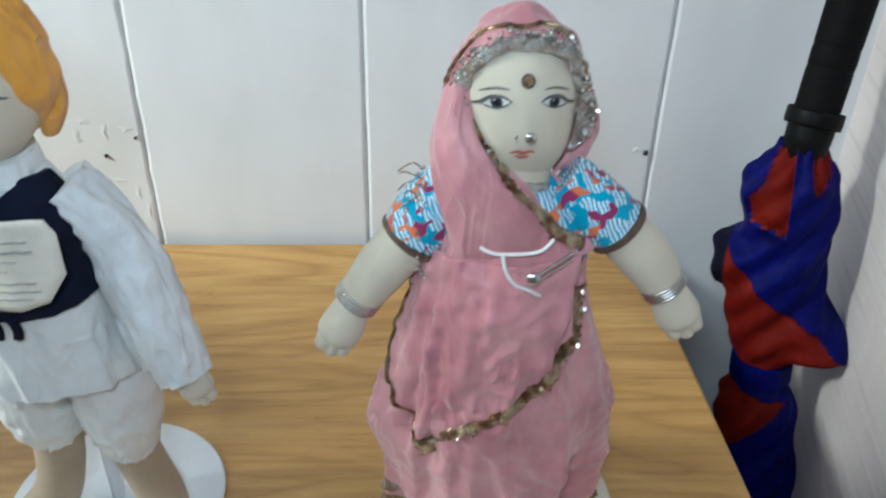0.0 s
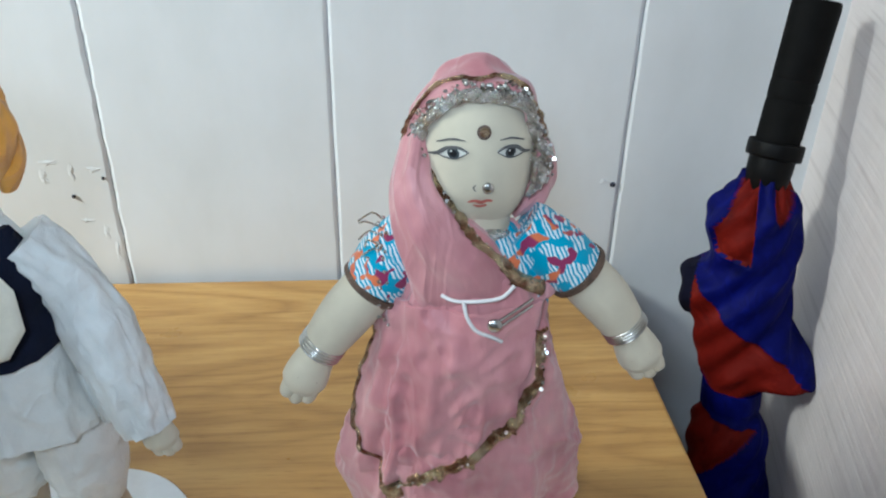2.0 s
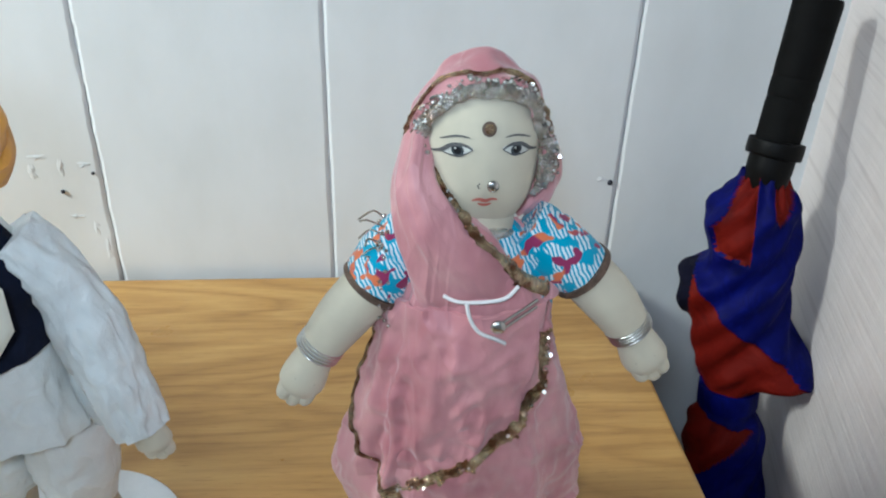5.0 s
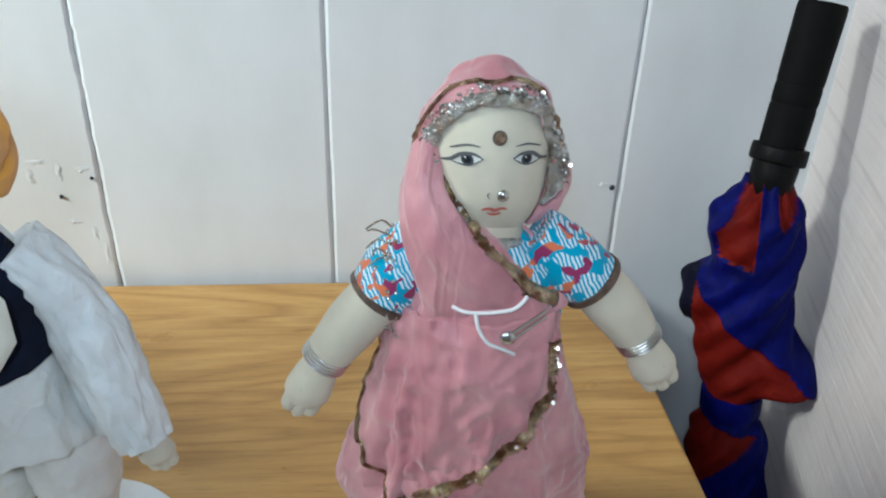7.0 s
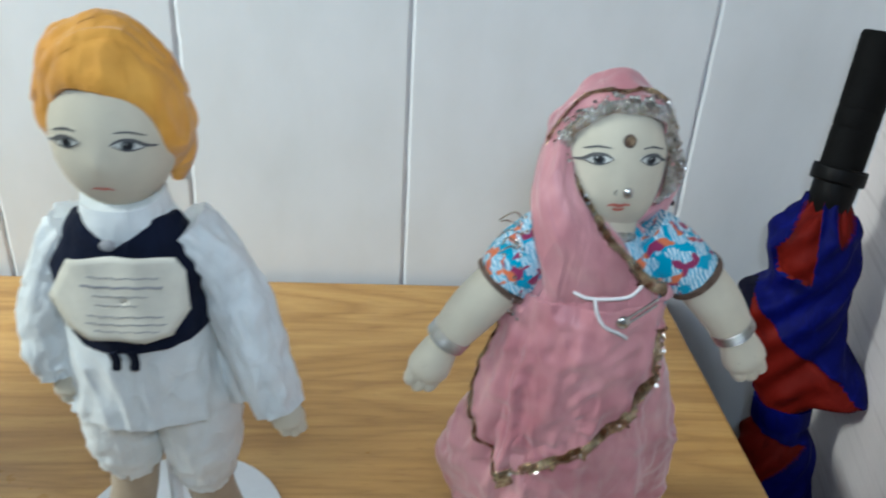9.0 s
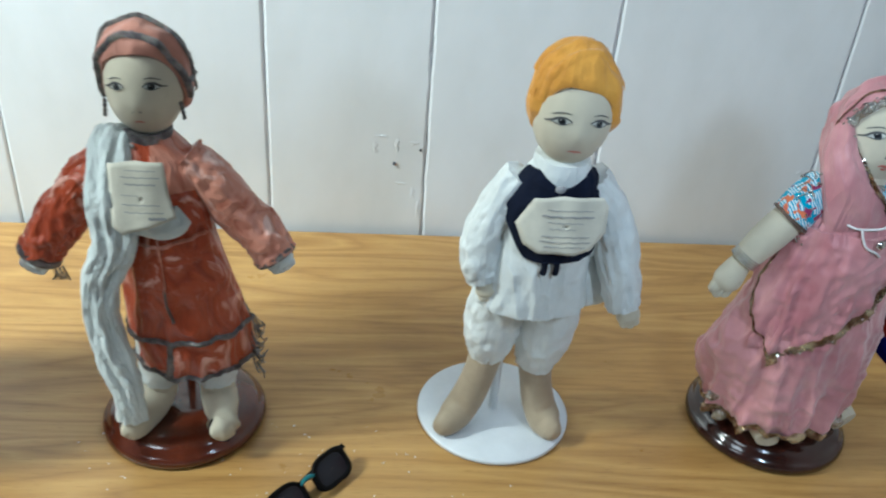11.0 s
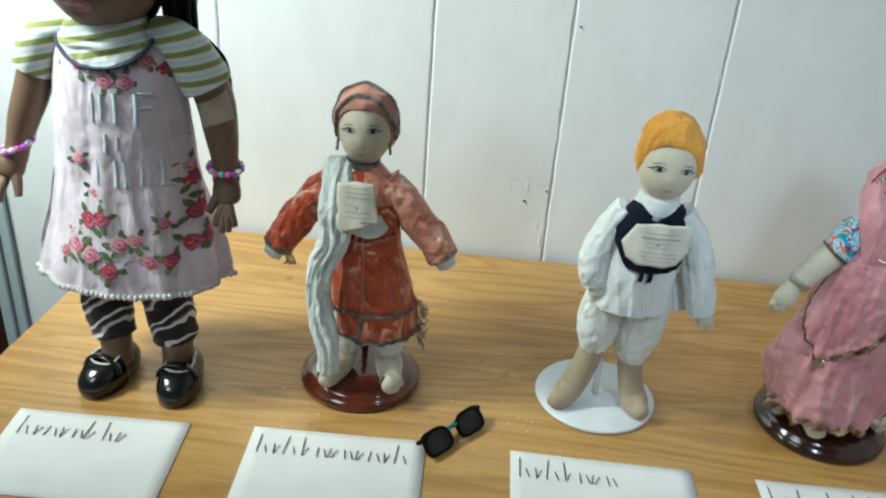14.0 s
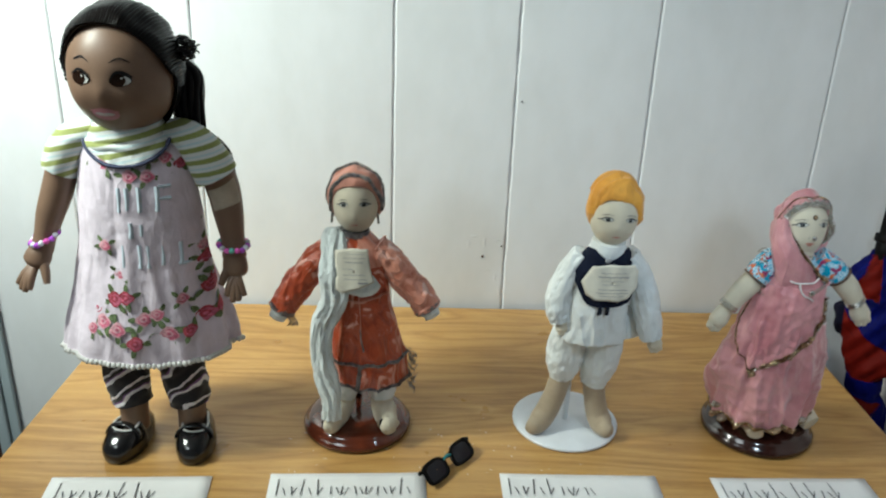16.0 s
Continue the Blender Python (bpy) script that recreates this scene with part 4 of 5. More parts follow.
for i in range(110):
    a = math.pi * (-0.16 + 1.38 * i / 109)
    s.ball(hood(a, -0.01 + 0.075 * random.random(), 0.0014 + 0.001 * random.random()), (0.0005 + 0.0007 * random.random(),) * 3, 13 if i % 3 else 8, 8, 6)
for sx in (-1, 1):
    for i in range(12):
        s.ball(h.at(sx * (0.0188 + 0.0012 * random.random()), 0.005 - i * 0.0015, 0.0020), (0.0011, 0.0009, 0.0010), 8, 8, 6)
# cloth that falls from the hood over one shoulder, and its end behind the other
drape = s.tube(up((0.2325, -0.320, 0.268, 0.005, 0.013), (0.2310, -0.331, 0.255, 0.0085, 0.014), (0.2345, -0.338, 0.243, 0.0120, 0.0125), (0.2405, -0.341, 0.231, 0.0160, 0.0105), (0.2475, -0.342, 0.219, 0.0190, 0.009), (0.2530, -0.341, 0.206, 0.0195, 0.0075), (0.2580, -0.341, 0.192, 0.011, 0.005)), 0, 70, 70, lambda a, t: 0.0020 * noise.noise(Vector((a * 2.4 + t * 3, t * 2.5, 8))) + 0.0012 * noise.noise(Vector((a * 6 + t * 5, t * 3, 2))))
s.ribbon(drape, [(3.60 + 0.08 * math.sin(i), 0.04 + 0.78 * i / 12) for i in range(13)], lambda u: 0.0042 + 0.0026 * u, 7, 0.0010, 80, 0.5)
s.tube(up((0.277, -0.315, 0.264, 0.006, 0.010), (0.2815, -0.312, 0.252, 0.0085, 0.011), (0.279, -0.312, 0.240, 0.008, 0.010), (0.270, -0.314, 0.233, 0.005, 0.008)), 12, 32, 24, lambda a, t: 0.0014 * noise.noise(Vector((a * 2, t * 4, 3))))


def glints(skin, count, where, mats_, size=0.0008, lift=0.0012):
    """Loose sequins sewn on at odd angles; where gives the place of each on the surface."""
    for i in range(count):
        a, t = where(i)
        p = skin(a, t, lift + 0.0008 * random.random())
        u = Vector((random.random() - 0.5, random.random() - 0.5, random.random() - 0.5)).normalized()
        v = u.cross(Vector((random.random() - 0.5, -1.0, random.random() - 0.5))).normalized()
        r = size * (0.6 + 0.7 * random.random())
        base = len(s.v)
        w = u.cross(v).normalized()
        s.v.extend(p + v * r * math.cos(k * math.pi / 3) + w * r * math.sin(k * math.pi / 3) for k in range(6))
        s.f.append(tuple(range(base, base + 6)))
        s.m.append(mats_[i % len(mats_)])


glints(hood, 420, lambda i: (math.pi * (-0.18 + 1.42 * random.random()), -0.01 + 0.10 * random.random()), (13, 13, 8))
glints(drape, 90, lambda i: (3.55 + 0.16 * random.random(), 0.04 + 0.78 * random.random()), (13, 7))
trim_path = [(0.2790, 0.195), (0.2785, 0.182), (0.2765, 0.165), (0.2695, 0.149), (0.258, 0.135), (0.244, 0.126), (0.231, 0.118), (0.222, 0.110)]


def on_trim(i):
    q = random.random() * 6.999
    a, b = trim_path[int(q)], trim_path[int(q) + 1]
    return body.on(a[0] + (b[0] - a[0]) * (q % 1) + 0.002 * (random.random() - 0.5), a[1] + (b[1] - a[1]) * (q % 1) + 0.003 * (random.random() - 0.5))


glints(body.skin, 150, on_trim, (13, 7, 7), 0.0009, 0.0056)
for i in range(40):
    z = 0.246 - 0.052 * random.random()
    p = Vector((0.2165 + 0.004 * random.random() + 0.05 * max(0, z - 0.235), -0.338 - 0.006 * random.random(), T + z))
    s.ball(p, (0.0008,) * 3, 13 if i % 2 else 8, 8, 6)
for i in range(9):
    z = 0.240 - 0.004 * i
    s.tube(up((0.219, -0.336, z, 0.0003), (0.2155 - 0.003 * random.random(), -0.338, z + 0.004, 0.0003), (0.212 - 0.003 * random.random(), -0.336, z - 0.002 + 0.006 * random.random(), 0.0002)), 8, 6, 6)
# sleeves, arms, bangles, hands
for pts, braid in ((((0.2335, -0.326, 0.229, 0.0125, 0.012), (0.222, -0.329, 0.218, 0.0135, 0.013), (0.2145, -0.331, 0.2075, 0.0130, 0.0125)), ((0.2155, -0.331, 0.2085), (0.2140, -0.331, 0.2065))),
                   (((0.2745, -0.326, 0.230, 0.0125, 0.012), (0.287, -0.329, 0.2215, 0.0135, 0.013), (0.2985, -0.331, 0.2120, 0.0125, 0.012)), ((0.2972, -0.331, 0.2131), (0.2990, -0.331, 0.2112)))):
    s.tube(up(*pts), 9, 40, 24, lambda a, t: 0.0006 * noise.noise(Vector((a * 2, t * 7, 5))))
    (ax, ay, az), (bx, by, bz) = braid
    s.tube(up((ax, ay, az, 0.0134, 0.013), (bx, by, bz, 0.0137, 0.0133)), 10, 40, 4)
for a, b, e, d in (((0.216, -0.331, 0.209), (0.203, -0.332, 0.193), (0.1905, -0.332, 0.1745), (0.178, -0.333, 0.147)), ((0.297, -0.331, 0.2135), (0.311, -0.333, 0.199), (0.3225, -0.334, 0.183), (0.3365, -0.335, 0.158))):
    s.tube(up((*a, 0.0112, 0.0108), (*b, 0.0112, 0.0105), (*e, 0.0088, 0.0085)), 1, 28, 20)
    mitten(s, e, d, 1, 0.0086)
    A, B = Vector(e), Vector(b)
    for k in range(4):
        q0, q1 = A.lerp(B, 0.02 + 0.075 * k), A.lerp(B, 0.075 + 0.075 * k)
        s.tube(up((*q0, 0.0092, 0.0090), (*q0.lerp(q1, 0.5), 0.0101, 0.0098), (*q1, 0.0094, 0.0091)), 13, 32, 6)
    q = Vector(e).lerp(Vector(d), 0.36)
    s.tube(up((*q, 0.0094, 0.0075), (*q.lerp(Vector(d), 0.06), 0.0096, 0.0077), (*q.lerp(Vector(d), 0.14), 0.0094, 0.0075)), 7, 28, 4)
# necklace
for k in range(2):
    s.tube(up((0.255, -0.3265, 0.2320 - k * 0.0022, 0.0132 + k * 0.0015, 0.0138 + k * 0.0015), (0.255, -0.327, 0.2308 - k * 0.0022, 0.0138 + k * 0.0015, 0.0146 + k * 0.0015), (0.255, -0.3275, 0.2296 - k * 0.0022, 0.0134 + k * 0.0015, 0.0142 + k * 0.0015)), 8, 40, 6)
# white tacking thread on the chest
for path in ([(0.243, 0.214), (0.248, 0.2125), (0.256, 0.2128), (0.263, 0.2135), (0.267, 0.2175)], [(0.2505, 0.2125), (0.2515, 0.207), (0.2545, 0.2015), (0.260, 0.1985), (0.2635, 0.1955)]):
    q = [body.skin(*body.on(x, z), 0.0052) for x, z in path]
    s.tube([(*p, 0.0008, 0.0008) for p in q], 11, 10, 30)
LADY = finish(s, mats, (0.256, -0.30, 0.019), "cloth doll in a pink sari with gilt sequin trim")

pin = thing("safety_pin", "small steel safety pin fastened to the pink sari", "safety pin")
s = Shape()
q0, q1 = body.skin(*body.on(0.2725, 0.2085), 0.0062), body.skin(*body.on(0.260, 0.2035), 0.0075)
for o in (0.0, 0.0030):
    w = Vector((0.0008, 0, o))
    s.tube([(*(q0 + w), 0.0006, 0.0006), (*(q0.lerp(q1, 0.5) + w), 0.0006, 0.0006), (*(q1 + w), 0.0006, 0.0006)], 0, 10, 8)
part("wire", s, SILVER, pin)
s = Shape()
s.ball(q1 + Vector((0, 0, 0.0015)), (0.0030, 0.0018, 0.0030), 0, 18, 12)
part("clasp", s, SILVER, pin)

# --- the doll with the orange turban
s = Shape()
mats = [WHITE_CLOTH, SKIN, EYE_WHITE, EYE_GREY, EYE_DARK, DRAWN, LIP, ORANGE, NAVY, FOOT, SILVER, TAG_INK]
shirt = Coat(s, [(0.134, 0.0560, -0.318, 0.0375, 0.027), (0.160, 0.0565, -0.320, 0.0330, 0.026), (0.190, 0.0575, -0.322, 0.0300, 0.024), (0.215, 0.0585, -0.324, 0.0290, 0.021), (0.228, 0.0595, -0.325, 0.0230, 0.017), (0.240, 0.0600, -0.326, 0.0150, 0.0145)], 0, lambda a, t: ridges(7.7, 2.0, 0.0030, 0.8)(a, t) * max(0.25, 1 - t), 140, 90)
# back flap of the shirt that shows beside the leg
s.tube(up((0.086, -0.312, 0.165, 0.010, 0.008), (0.094, -0.314, 0.148, 0.011, 0.008), (0.099, -0.315, 0.131, 0.010, 0.007)), 0, 28, 16, lambda a, t: 0.001 * noise.noise(Vector((a * 2, t * 4, 1))))
neckline = lambda x: 0.2400 - 1.0 * max(0.0, 0.013 - abs(x - 0.0595)) - 0.25 * abs(x - 0.0595)
shirt.sheet(0.0305, 0.0885, lambda x: 0.1795 + 0.0042 * ((x - 0.060) / 0.028) ** 2 + (0.020 * max(0, (0.042 - x) / 0.012) ** 1.2), neckline, 8, 0.0022, 50, 40, 0.0010)
for x in (0.0535, 0.0605):
    q = [shirt.skin(*shirt.on(x + 0.0008 * math.sin(k), 0.181 - 0.003 * k), 0.003) for k in range(4)]
    s.tube([(*p, 0.0020, 0.0016) for p in q], 8, 12, 12)
s.ball(shirt.skin(*shirt.on(0.0575, 0.2290), 0.003), (0.0032, 0.0015, 0.0026), 11, 14, 8)
s.tube(up((0.060, -0.3265, 0.231, 0.0175, 0.0175), (0.060, -0.327, 0.2375, 0.0172, 0.0175), (0.060, -0.3275, 0.2440, 0.0162, 0.0165)), 0, 40, 10, lambda a, t: 0.0004 * math.sin(5 * a))
h = Head(s, (0.0612, -0.3285, 0.2715), (0.0232, 0.0240, 0.0310), 1, 0, 2, 0.06, 0.03)
h.eyes(0.0103, 0.0026, 0.0052, 0.0020, 2, 3, 4, 5, 5, 0.06)
h.line([(-0.0040, -0.0165), (-0.0015, -0.0158), (0, -0.0162), (0.0015, -0.0158), (0.0040, -0.0166)], 0.0013, 6)
turban_open = lambda a: 1.15 - 0.55 * max(0, math.sin(a)) ** 1.4 + 0.80 * max(0, -math.sin(a)) - 0.10 * max(0, math.cos(a))


def turban_form(d):
    """Tall and squared over one temple, close to the jaw, fuller behind the other ear."""
    low = max(0.0, min(1.0, 0.25 - d.z))
    k = -0.20 * low * low * (3 - 2 * low)
    k += 0.05 * math.exp(-((d.x + 0.62) / 0.35) ** 2 - ((d.z - 0.70) / 0.35) ** 2)
    k += -0.04 * math.exp(-((d.x - 0.65) / 0.35) ** 2 - ((d.z - 0.75) / 0.3) ** 2)
    k += 0.05 * math.exp(-((d.x - 0.95) / 0.35) ** 2 - ((d.z - 0.05) / 0.35) ** 2)
    return k


tw = h.hood((0.0278, 0.0300, 0.0415), 7, turban_open, 0.0026, 140, 70, 1.0, 5.0, 0.0062, turban_form)
for k, (a0, a1, t0, t1) in enumerate(((2.9, 0.4, 0.05, 0.30), (2.9, 0.3, 0.18, 0.45), (2.6, 0.6, 0.34, 0.30))):
    s.ribbon(tw, [(a0 + (a1 - a0) * i / 14, t0 + (t1 - t0) * i / 14 + 0.05 * math.sin(math.pi * i / 14)) for i in range(15)], 0.007, 7, 0.0002, 60, 0.3)
s.tube(up((0.0800, -0.318, 0.272, 0.007, 0.010), (0.0815, -0.316, 0.258, 0.006, 0.009), (0.0790, -0.315, 0.246, 0.003, 0.005)), 7, 24, 14)
# sleeves and hands
for pts in (((0.0380, -0.322, 0.2270, 0.0115, 0.013), (0.0280, -0.320, 0.2080, 0.0125, 0.014), (0.0200, -0.319, 0.1820, 0.0140, 0.015), (0.0180, -0.322, 0.1640, 0.0130, 0.014), (0.0210, -0.326, 0.1510, 0.0090, 0.010)),
            ((0.0800, -0.322, 0.2270, 0.0115, 0.013), (0.0930, -0.321, 0.2080, 0.0125, 0.014), (0.1030, -0.323, 0.1830, 0.0140, 0.015), (0.1100, -0.327, 0.1580, 0.0130, 0.014), (0.1160, -0.331, 0.1370, 0.0115, 0.012))):
    s.tube(up(*pts), 0, 56, 46, lambda a, t: ridges(pts[0][0] * 90, 1.6, 0.0026, 1.6)(a, t))
mitten(s, (0.0215, -0.326, 0.154), (0.0260, -0.331, 0.138), 1, 0.0065)
mitten(s, (0.1165, -0.331, 0.141), (0.1235, -0.333, 0.121), 1, 0.0070)
# baggy trousers, legs and feet
s.tube(up((0.0440, -0.312, 0.150, 0.020, 0.022), (0.0360, -0.308, 0.118, 0.0200, 0.021), (0.0340, -0.305, 0.092, 0.0185, 0.019), (0.0350, -0.303, 0.0740, 0.0135, 0.0145)), 0, 60, 40, lambda a, t: ridges(2.2, 1.8, 0.0026, 1.2)(a, t))
s.tube(up((0.0680, -0.312, 0.150, 0.020, 0.022), (0.0725, -0.309, 0.118, 0.0205, 0.021), (0.0720, -0.306, 0.088, 0.0195, 0.019), (0.0690, -0.304, 0.0660, 0.0140, 0.0145)), 0, 60, 40, lambda a, t: ridges(9.2, 1.8, 0.0026, 1.2)(a, t))
s.tube(up((0.0350, -0.303, 0.080, 0.0125, 0.013), (0.0300, -0.302, 0.050, 0.0120, 0.0125), (0.0225, -0.302, 0.026, 0.0125, 0.0130), (0.0130, -0.310, 0.0155, 0.0125, 0.0105), (0.0050, -0.318, 0.0130, 0.0085, 0.0080), (0.0025, -0.3215, 0.0122, 0.0050, 0.0050), (0.0015, -0.3228, 0.0120, 0.0008, 0.0008)), 9, 32, 34)
s.tube(up((0.0690, -0.304, 0.075, 0.0125, 0.013), (0.0735, -0.303, 0.048, 0.0120, 0.0125), (0.0785, -0.303, 0.026, 0.0125, 0.0130), (0.0835, -0.312, 0.0155, 0.0125, 0.0105), (0.0875, -0.322, 0.0130, 0.0085, 0.0080), (0.0888, -0.326, 0.0122, 0.0050, 0.0050), (0.0893, -0.3275, 0.0120, 0.0008, 0.0008)), 9, 32, 34)
# the stuffed body leans forward over its feet
for p in s.v:
    k = max(0.0, min(1.0, (p.z - T - 0.05) / 0.13))
    p.y -= 0.011 * k
    p.z += 0.0048 * k
finish(s, mats, (0.047, -0.29, 0.005), "cloth doll in white with a navy vest and orange turban")
BOY_SHIRT = shirt

# --- the doll in the rust satin robe
s = Shape()
mats = [RUST, SKIN, EYE_WHITE, EYE_GREY, EYE_DARK, DRAWN, LIP, HAT, GREY_BRAID, SASH, RUST_LIT, WHITE_CLOTH, SILVER]


# lighter satin painted where one shoulder of the robe takes the light
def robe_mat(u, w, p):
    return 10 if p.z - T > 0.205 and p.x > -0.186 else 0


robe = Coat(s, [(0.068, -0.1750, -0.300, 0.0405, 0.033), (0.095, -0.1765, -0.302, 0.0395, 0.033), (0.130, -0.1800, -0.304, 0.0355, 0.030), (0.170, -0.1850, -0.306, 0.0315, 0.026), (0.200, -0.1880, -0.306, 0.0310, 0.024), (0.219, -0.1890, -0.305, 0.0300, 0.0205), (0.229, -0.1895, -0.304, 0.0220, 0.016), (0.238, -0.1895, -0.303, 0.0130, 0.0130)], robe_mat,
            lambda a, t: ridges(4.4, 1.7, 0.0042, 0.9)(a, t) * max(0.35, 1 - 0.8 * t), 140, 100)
robe.ring(0.0990, 0.0042, 8, 0.6, 0.0016, 0.006)
robe.ring(0.0700, 0.0040, 8, 0.8, 0.0016, 0.010)
robe.trim([(-0.183, 0.099), (-0.184, 0.085), (-0.185, 0.070)], 0.0050, 8, 0.6, 0.0030)
robe.trim([(-0.184, 0.178), (-0.183, 0.16), (-0.182, 0.138)], 0.0012, 10, 0.2, 0.0016)
robe.trim([(-0.212, 0.178), (-0.190, 0.172), (-0.165, 0.175), (-0.158, 0.177)], 0.0028, 10, 0.4, 0.0016)
robe.trim([(-0.1825, 0.142), (-0.1815, 0.130), (-0.1790, 0.116)], 0.0018, 8, 0.5, 0.0022)
# frayed threads at the seams
for i in range(34):
    x0, z0 = -0.1345 + 0.003 * random.random(), 0.062 + 0.045 * random.random()
    s.tube(up((x0, -0.308, z0, 0.00028), (x0 + 0.003 + 0.004 * random.random(), -0.312 - 0.004 * random.random(), z0 - 0.004, 0.00025), (x0 + 0.004 + 0.006 * random.random(), -0.310, z0 - 0.012 * random.random(), 0.0002)), 8, 5, 6)
for i in range(14):
    x0 = -0.262 + 0.012 * random.random()
    s.tube(up((x0, -0.312, 0.143, 0.00025), (x0 + 0.003, -0.314, 0.138, 0.0002), (x0 + 0.006 * (random.random() - 0.3), -0.313, 0.133, 0.0002)), 8, 5, 4)
# sleeves, cuffs, hands; one sleeve has the light painted into its satin
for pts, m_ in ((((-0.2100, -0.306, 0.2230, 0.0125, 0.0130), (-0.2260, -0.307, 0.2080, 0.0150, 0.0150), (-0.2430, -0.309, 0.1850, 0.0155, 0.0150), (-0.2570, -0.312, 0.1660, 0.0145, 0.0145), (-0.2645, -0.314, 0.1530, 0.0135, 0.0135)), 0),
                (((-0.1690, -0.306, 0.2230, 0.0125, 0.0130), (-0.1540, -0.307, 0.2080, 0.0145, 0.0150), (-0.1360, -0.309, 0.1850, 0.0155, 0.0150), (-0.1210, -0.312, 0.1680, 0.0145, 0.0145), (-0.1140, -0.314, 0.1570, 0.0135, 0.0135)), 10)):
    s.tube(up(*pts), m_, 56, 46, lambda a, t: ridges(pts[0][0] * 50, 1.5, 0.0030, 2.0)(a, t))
    e, d = Vector(pts[-1][:3]), Vector(pts[-2][:3])
    s.tube(up((*e.lerp(d, 0.22), 0.0142, 0.0142), (*e, 0.0146, 0.0146), (*(e + (e - d) * 0.10), 0.0138, 0.0138)), 8, 40, 6)
    mitten(s, e + (d - e) * 0.3, e + (e - d) * 0.95, 11, 0.0086, 0, 4)
# neck band, head, face
s.tube(up((-0.1895, -0.303, 0.230, 0.0150, 0.0150), (-0.1895, -0.303, 0.240, 0.0145, 0.0145)), 8, 36, 6)
s.ball((-0.196, -0.3185, T + 0.2335), (0.0018, 0.0014, 0.0018), 12, 10, 8)
h = Head(s, (-0.1890, -0.3020, 0.2675), (0.0225, 0.0235, 0.0310), 1, 0, -2, 0.06, 0.03)
h.eyes(0.0096, 0.0060, 0.0046, 0.0020, 2, 3, 4, 5, 5, 0.08)
h.line([(-0.0028, -0.0165), (0, -0.0160), (0.0028, -0.0166)], 0.0011, 6)
for sx in (-1, 1):
    h.line([(sx * 0.0015, -0.0085), (sx * 0.0025, -0.0095)], 0.0005, 5)
hat_open = lambda a: 1.36 - 0.62 * max(0, math.sin(a)) ** 1.2 + 0.9 * max(0, -math.sin(a))
cap = h.hood((0.0290, 0.0290, 0.0385), 7, hat_open, 0.0020, 120, 60, 1.0, 2.0, 0.0050)
s.ribbon(cap, [(math.pi * (1.08 - 1.16 * i / 20), 0.03 + 0.11 * math.exp(-((i - 10) / 4.5) ** 2)) for i in range(21)], 0.0046, 8, 0.0012, 80, 0.5)
s.ribbon(cap, [(math.pi * (1.06 - 1.12 * i / 20), 0.25 + 0.12 * math.exp(-((i - 10) / 5.0) ** 2)) for i in range(21)], 0.0040, 8, 0.0012, 80, 0.5)
s.ribbon(cap, [(math.pi * (0.02), 0.03 + 0.5 * i / 10) for i in range(11)], 0.0040, 8, 0.0012, 40, 0.5)
for sx in (-1, 1):
    for k in range(4):
        s.ball((-0.1890 + sx * (0.0222 + 0.0003 * k), -0.309, T + 0.258 - 0.0028 * k), (0.0014, 0.0012, 0.0017), 8, 8, 6)
# muslin sash over one shoulder, hanging to the feet
def crumple(a, t):
    x = math.cos(a)
    r = 0.0017 * noise.noise(Vector((x * 3.2 + 1.5 * noise.noise(Vector((t * 6, 1, 0))), math.sin(a), t * 9)))
    r += 0.0026 * (0.5 - abs(noise.noise(Vector((x * 6 + t * 5, 4, t * 16)))))
    return r + 0.0007 * math.sin(9 * x + 5 * t + 3 * noise.noise(Vector((t * 4, 0, 2))))


s.tube(up((-0.2080, -0.286, 0.2260, 0.009, 0.005), (-0.2085, -0.310, 0.2350, 0.0120, 0.005), (-0.2090, -0.331, 0.2120, 0.0140, 0.005), (-0.2080, -0.337, 0.1800, 0.0140, 0.005), (-0.2190, -0.338, 0.1520, 0.0115, 0.006), (-0.2230, -0.339, 0.1200, 0.0110, 0.006), (-0.2175, -0.341, 0.0880, 0.0115, 0.006), (-0.2120, -0.342, 0.0620, 0.0095, 0.006), (-0.2125, -0.342, 0.0380, 0.0085, 0.005)), 9, 96, 150, crumple)
s.tube(up((-0.206, -0.337, 0.203, 0.007, 0.002), (-0.192, -0.339, 0.194, 0.009, 0.002), (-0.176, -0.336, 0.190, 0.010, 0.002), (-0.166, -0.332, 0.196, 0.007, 0.002)), 9, 30, 24, lambda a, t: 0.0012 * noise.noise(Vector((a * 2, t * 6, 4))))
# trousers and feet with sandal straps
for x0, x1, x2 in ((-0.1990, -0.2030, -0.2130), (-0.1620, -0.1610, -0.1530)):
    s.tube(up((x0, -0.302, 0.085, 0.0165, 0.016), (x0, -0.303, 0.062, 0.0165, 0.016), (x1, -0.304, 0.044, 0.0135, 0.0135)), 11, 40, 20, lambda a, t: ridges(x0 * 40, 1.6, 0.0022, 1.0)(a, t))
    foot = s.tube(up((x1, -0.304, 0.055, 0.0118, 0.012), (x1, -0.305, 0.036, 0.0125, 0.013), ((x1 + x2) / 2, -0.317, 0.0295, 0.0140, 0.0108), (x2, -0.334, 0.0275, 0.0120, 0.0085), (x2 * 1.01 - 0.002, -0.343, 0.0265, 0.0068, 0.0052), (x2 * 1.01 - 0.0025, -0.3455, 0.0262, 0.0008, 0.0008)), 1, 32, 30)
    s.ribbon(foot, [(math.pi * (0.15 + 0.9 * i / 12), 0.70 + 0.05 * math.sin(i / 3)) for i in range(13)], 0.0016, 4, 0.0008, 30)
finish(s, mats, (-0.189, -0.295, 0.0193), "cloth doll in a rust satin robe and pale muslin sash")


